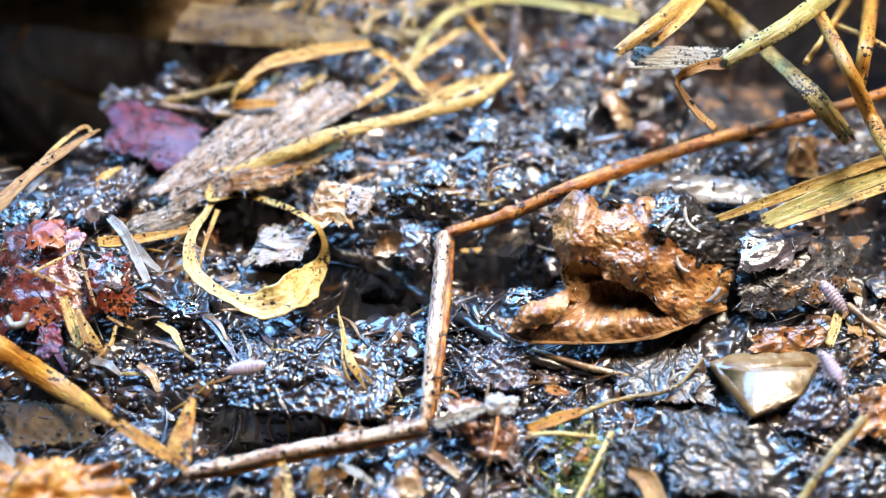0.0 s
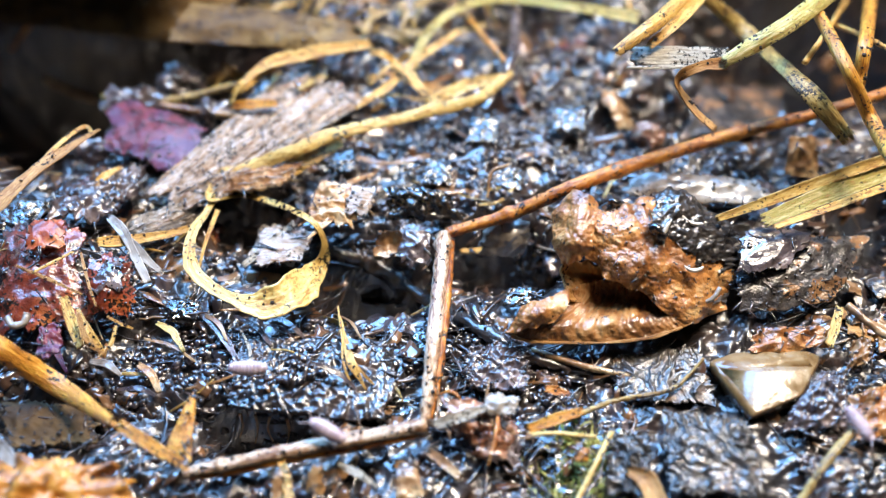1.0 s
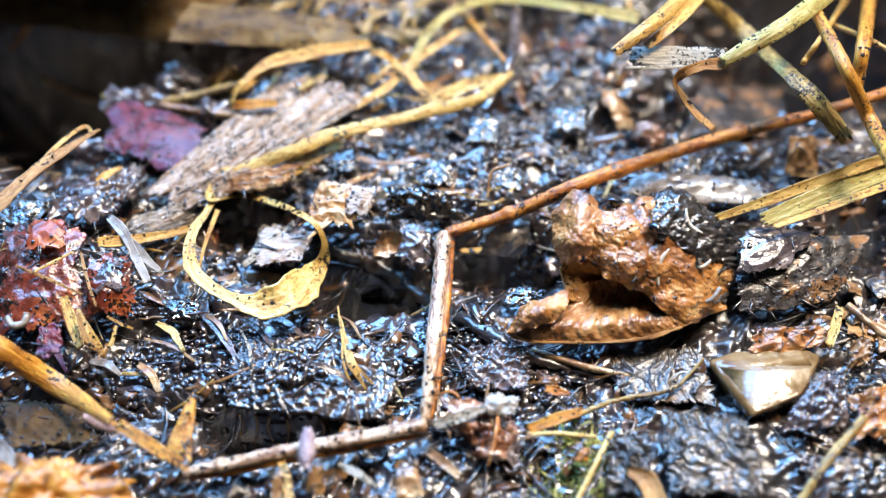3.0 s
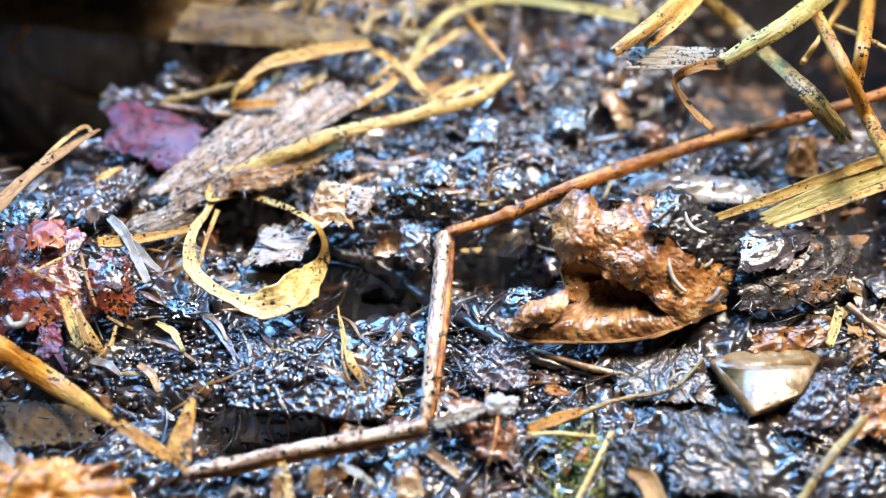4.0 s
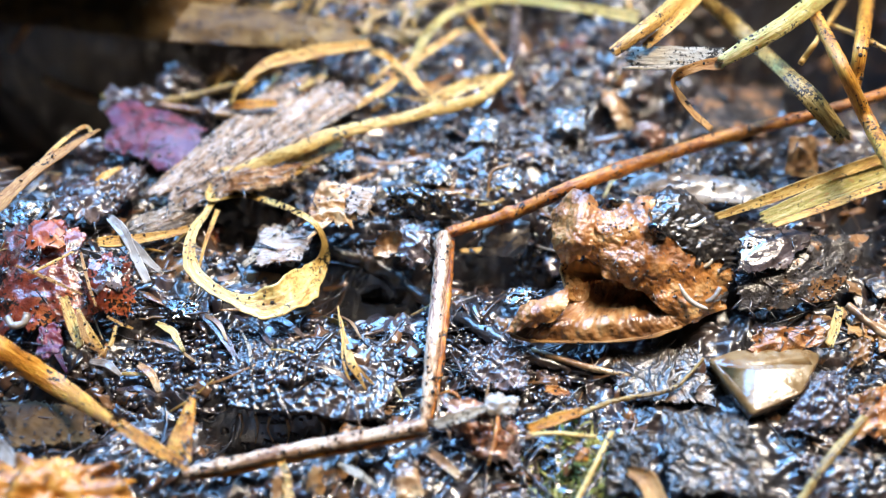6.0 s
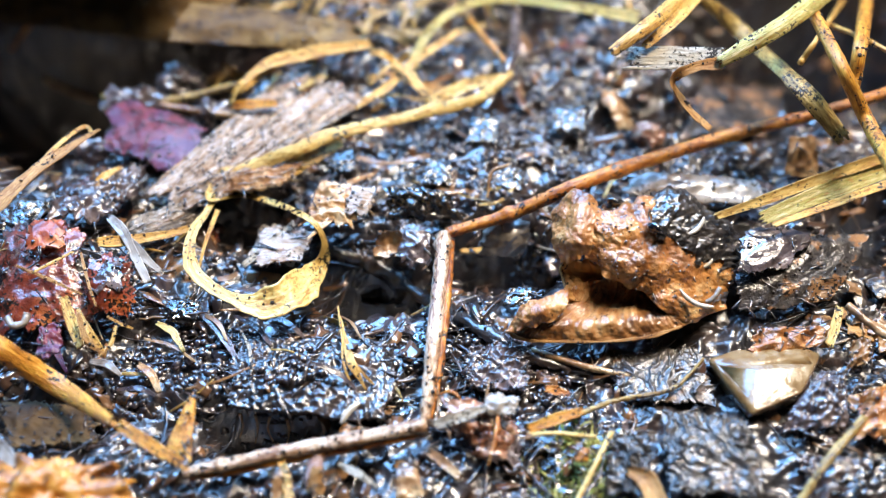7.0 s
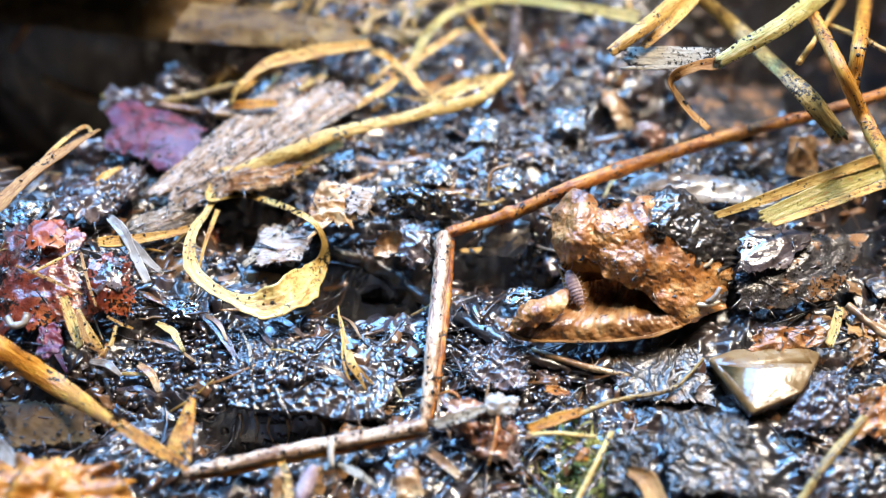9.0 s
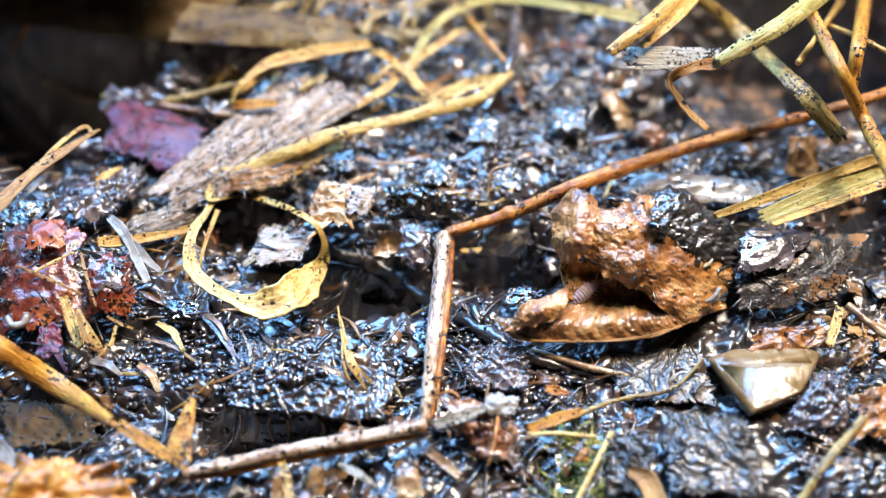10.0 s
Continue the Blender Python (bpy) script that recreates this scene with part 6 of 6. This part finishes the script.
# ---- animals ----
def woodlouse(name, label):
    """Body along +x, on its feet at z = 0."""
    ob = tagged(new(name), label, "woodlouse", "wood lice")
    K = 0.76

    def plate(k, x, half, width, high):
        v, f = [], []
        m, n = 10, 4
        for i in range(n):
            xx = x + half * (2 * i / (n - 1) - 1)
            lift = 1 - 0.10 * (i / (n - 1))
            for j in range(m):
                a = math.pi * j / (m - 1)
                v.append((xx - 0.12 * abs(math.cos(a)) ** 3, width * math.cos(a) * lift, 0.28 + high * math.sin(a) * lift))
        for i in range(n - 1):
            for j in range(m - 1):
                q = i * m + j
                f.append((q, q + m, q + m + 1, q + 1))
        f += [tuple(range(m)), tuple(range((n - 1) * m, n * m))[::-1], tuple([i * m for i in range(n)] + [i * m + m - 1 for i in range(n - 1, -1, -1)])]
        under("plate", np.array(v) * K, f, M_LOUSE, ob)

    for k in range(10):
        x = -1.9 + 3.7 * k / 9
        w = 0.92 * math.sqrt(max(0.12, 1 - ((x - 0.1) / 2.45) ** 2))
        plate(k, x, 0.27, w, 0.62 * w + 0.1)
    v, f = lump_mesh((2.05, 0, 0.5), np.array((0.28, 0.42, 0.3)), rough=0.1, level=2)
    under("head", v * K, f, M_LOUSE, ob)
    for s in (-1, 1):
        v, f, _ = tube_mesh([(2.2, s * 0.25, 0.6), (2.6, s * 0.6, 0.9), (3.0, s * 0.8, 0.6), (3.4, s * 0.85, 0.45)], [0.08, 0.07, 0.05, 0.03], n=10, sides=6, rough=0)
        under("antenna", v * K, f, M_LOUSE_LEG, ob)
        v, f, _ = tube_mesh([(-2.1, s * 0.15, 0.35), (-2.35, s * 0.2, 0.3), (-2.6, s * 0.26, 0.28)], [0.07, 0.06, 0.03], n=6, sides=5, rough=0)
        under("uropod", v * K, f, M_LOUSE_LEG, ob)
        for k in range(7):
            x = -1.4 + 0.45 * k
            v, f, _ = tube_mesh([(x, s * 0.5, 0.35), (x + 0.08 * (k - 3), s * 1.0, 0.38), (x + 0.14 * (k - 3), s * 1.25, 0.0)], [0.06, 0.05, 0.03], n=7, sides=5, rough=0)
            under("leg", v * K, f, M_LOUSE_LEG, ob)
    return ob


def worm(label, length, radius, bend):
    s = np.linspace(-0.5, 0.5, 7)
    pts = [(length * a, bend * (0.25 - a * a) * 4, radius * 0.7) for a in s]
    v, f, _ = tube_mesh(pts, [radius * 0.45, radius * 0.9, radius, radius, radius, radius * 0.8, radius * 0.3], n=26, sides=8, rough=0.05)
    ob = new("white_worm", mesh_from("white_worm", v, f, M_WHITE))
    return tagged(ob, label, "worm", "small worms")


louse_a = woodlouse("woodlouse", "pinkish grey woodlouse crawling over a stem")
louse_b = copy_thing(louse_a, pose(0, 0, 0))
louse_c = copy_thing(louse_a, pose(0, 0, 0))
louse_d = copy_thing(louse_a, pose(0, 0, 0))
tagged(louse_b, "pale woodlouse on black soil")
tagged(louse_c, "purplish woodlouse climbing a straw chip")
tagged(louse_d, "purplish woodlouse beside the pebble")
worm_a = worm("milky white worm on the curled leaf", 3.6, 0.24, 0.5)
worm_b = worm("milky white worm on the leaf's muddy top", 2.8, 0.22, 0.6)
worm_c = worm("short white worm on the curled leaf", 1.8, 0.2, 0.4)
worm_d = worm("pale larva beside the broken stem", 2.4, 0.3, 0.2)
louse_e = copy_thing(louse_a, pose(0, 0, 0))
tagged(louse_e, "pale woodlouse climbing out of the curled leaf")
stalk("white_root_tip", [(24.86, -10.33, 4.51), (25.45, -10.17, 4.92), (26.18, -9.35, 5.42)], 0.22, M_WET, "grey curled root tip in mud", "root", group="thin roots", seed=61)
stalk("white_root_tip", [(-40.30, -12.90, 5.55), (-39.65, -13.68, 5.38), (-38.65, -13.45, 5.42), (-38.48, -12.52, 5.64)], 0.35, M_WET, "pale curled root tip on rot", "root", group="thin roots", seed=62)


def crawl(ob, rows, pitch=0.0):
    """rows: seconds, place in mm, heading in degrees, tilt towards the viewer."""
    walk(ob, [(t, Matrix.Translation(Vector(p) * MM) @ pose(0, 0, 0, tilt, 0, 0) @ pose(0, 0, 0, 0, 0, head)) for t, p, head, tilt in rows])


def settle(ob, dx, dy, dz=0.0):
    """The heap slowly sinks: a slight drift over the clip."""
    p = ob.location.copy()
    far = p + Vector((dx, dy, dz)) * MM
    walk(ob, [(0, Matrix.Translation(p)), (5, Matrix.Translation(p.lerp(far, 0.5))), (10, Matrix.Translation(far))])


def motions():
    crawl(louse_a, [(0.0, (-4.01, -31.09, 3.00), 110, 25), (0.2, (-5.11, -29.27, 3.00), 110, 25), (0.4, (-5.44, -27.43, 3.50), 120, 25), (0.6, (-6.73, -26.79, 4.50), 150, 25), (0.8, (-8.87, -25.19, 5.00), 145, 25), (1.0, (-10.02, -24.68, 5.00), 150, 25),
                    (1.2, (-13.12, -24.67, 4.80), 180, 25), (1.4, (-17.36, -25.57, 4.60), 190, 25), (1.6, (-18.60, -26.68, 4.60), 215, 25), (1.8, (-20.52, -27.83, 4.40), 205, 25), (2.0, (-22.05, -28.88, 5.00), 170, 25), (2.2, (-24.02, -28.84, 5.50), 160, 25),
                    (2.4, (-25.74, -27.29, 6.00), 140, 25), (2.7, (-27.25, -26.57, 5.99), 150, 25), (3.2, (-34.90, -19.62, -1.06), 165, 25), (3.7, (-44.08, -20.62, 2.43), 180, 25), (10.0, (-46.62, -21.28, 3.46), 180, 25)])
    crawl(louse_b, [(0.0, (-17.66, -18.12, 4.89), 10, 25), (1.0, (-17.50, -18.13, 4.90), 0, 25), (1.2, (-16.35, -18.85, 4.16), -70, 25), (1.4, (-15.04, -19.10, 3.81), -55, 25), (1.6, (-14.12, -19.65, 2.80), -55, 25), (1.8, (-12.59, -22.21, 4.00), -50, 25),
                    (2.4, (-12.12, -22.50, 4.00), -45, 25), (2.6, (-12.53, -23.22, 4.40), -80, 25), (2.7, (-12.28, -24.68, 4.90), -90, 25), (3.2, (-11.59, -26.30, 3.00), -90, 25), (3.7, (-12.03, -22.45, -4.65), -95, 25), (6.0, (-12.03, -22.45, -4.65), -95, 25),
                    (6.8, (-11.24, -26.37, 1.86), -100, 25), (8.5, (-11.20, -28.07, 2.10), -100, 25), (9.0, (-11.72, -28.84, 2.80), -110, 25), (10.0, (-12.14, -31.35, 2.50), -110, 25)])
    crawl(louse_c, [(0.0, (36.46, -10.52, 5.54), 125, 25), (0.3, (36.64, -11.44, 5.53), 125, 25), (0.4, (37.54, -12.94, 5.51), 150, 25), (0.5, (39.01, -13.28, 5.01), 150, 25), (0.6, (40.02, -14.56, 5.00), 140, 25), (0.9, (44.50, -15.50, 4.00), 150, 25), (10.0, (46.24, -16.76, 4.00), 150, 25)])
    crawl(louse_d, [(0.0, (34.89, -18.44, 5.09), -60, 25), (0.2, (35.44, -19.68, 4.68), -65, 25), (0.5, (35.40, -21.74, 4.92), -75, 25), (1.0, (36.10, -24.12, 5.01), -55, 25), (1.5, (36.15, -25.81, 4.91), -60, 25), (2.0, (37.23, -27.25, 4.72), -45, 25),
                    (2.5, (40.69, -28.46, 4.06), -30, 25), (10.0, (42.96, -28.98, 4.03), -30, 25)])
    crawl(worm_a, [(0.0, (20.96, -6.18, 9.18), 70, 45), (1.0, (21.05, -6.36, 9.15), 80, 45), (1.6, (21.07, -6.82, 8.95), 75, 45), (2.3, (20.74, -7.48, 8.51), 75, 45), (2.7, (20.44, -8.38, 8.02), 65, 45), (3.8, (21.57, -9.03, 7.32), 118, 45),
                   (4.5, (22.48, -9.58, 6.73), 118, 45), (5.0, (22.68, -9.87, 6.59), 120, 45), (5.5, (23.03, -10.50, 6.20), 130, 45), (6.8, (23.62, -10.83, 5.86), 150, 45), (7.5, (23.79, -10.68, 5.58), 160, 45), (8.4, (24.19, -10.32, 5.02), 170, 45),
                   (9.4, (24.65, -9.53, 3.82), 175, 45), (10.0, (25.26, -8.35, 2.11), 175, 45)])
    crawl(worm_b, [(0.0, (23.68, -4.02, 9.13), 120, 40), (1.0, (23.52, -3.63, 9.16), 150, 40), (2.0, (23.85, -4.14, 9.01), 120, 40), (2.7, (23.81, -4.01, 9.03), 120, 40), (3.8, (23.94, -4.26, 9.00), 135, 40), (5.0, (23.76, -4.01, 9.03), 125, 40),
                   (5.6, (23.48, -3.96, 9.14), 160, 40), (6.8, (23.53, -4.53, 8.98), 215, 40), (8.0, (23.27, -4.76, 8.76), 215, 40), (9.3, (23.06, -4.66, 8.47), 215, 40), (10.0, (23.09, -4.37, 7.81), 215, 40)])
    crawl(worm_c, [(0.0, (22.43, -8.37, 7.75), 130, 45), (0.6, (22.79, -8.65, 7.60), 150, 45), (1.3, (23.80, -8.22, 7.57), 190, 45), (2.0, (23.94, -8.03, 7.51), 195, 45), (2.7, (24.20, -7.69, 7.17), 200, 45), (3.6, (24.81, -6.77, 6.14), 200, 45), (10.0, (24.81, -6.77, 6.14), 200, 45)])
    crawl(worm_d, [(0.0, (-7.63, -17.49, -0.51), 40, 25), (5.8, (-7.63, -17.49, -0.51), 40, 25), (6.5, (-7.84, -20.46, 2.92), 40, 25), (6.8, (-7.90, -21.87, 4.20), 50, 25), (7.2, (-8.36, -23.23, 4.60), 45, 25), (7.6, (-8.82, -23.70, 4.80), 35, 25), (8.0, (-9.62, -24.11, 5.00), 35, 25),
                   (8.5, (-9.85, -26.22, 4.00), 70, 25), (9.0, (-9.52, -25.98, 3.40), 90, 25), (9.5, (-9.73, -26.03, 1.75), 90, 25), (10.0, (-9.98, -24.84, -0.82), 90, 25)])
    crawl(louse_e, [(0.0, (13.6, -6.8, 2.0), 150, 25), (8.0, (13.6, -6.8, 2.0), 150, 25), (8.4, (12.20, -8.65, 5.40), 165, 25), (8.6, (11.92, -9.30, 5.70), 175, 30), (9.0, (12.36, -9.41, 5.50), 110, 35), (9.6, (12.94, -9.29, 5.00), 60, 35), (10.0, (13.32, -9.23, 4.40), 40, 35)])
    for i, ob in enumerate(pile):
        if i < 11:
            settle(ob, -0.75, -0.05)
        else:
            settle(ob, -0.22, 0.30, 0.15)
    settle(roll, -0.08, 0.1, 0.12)
    settle(muddy, -0.1, 0.2, 0.12)
    settle(stone, 0.0, 0.3, 0.2)


motions()
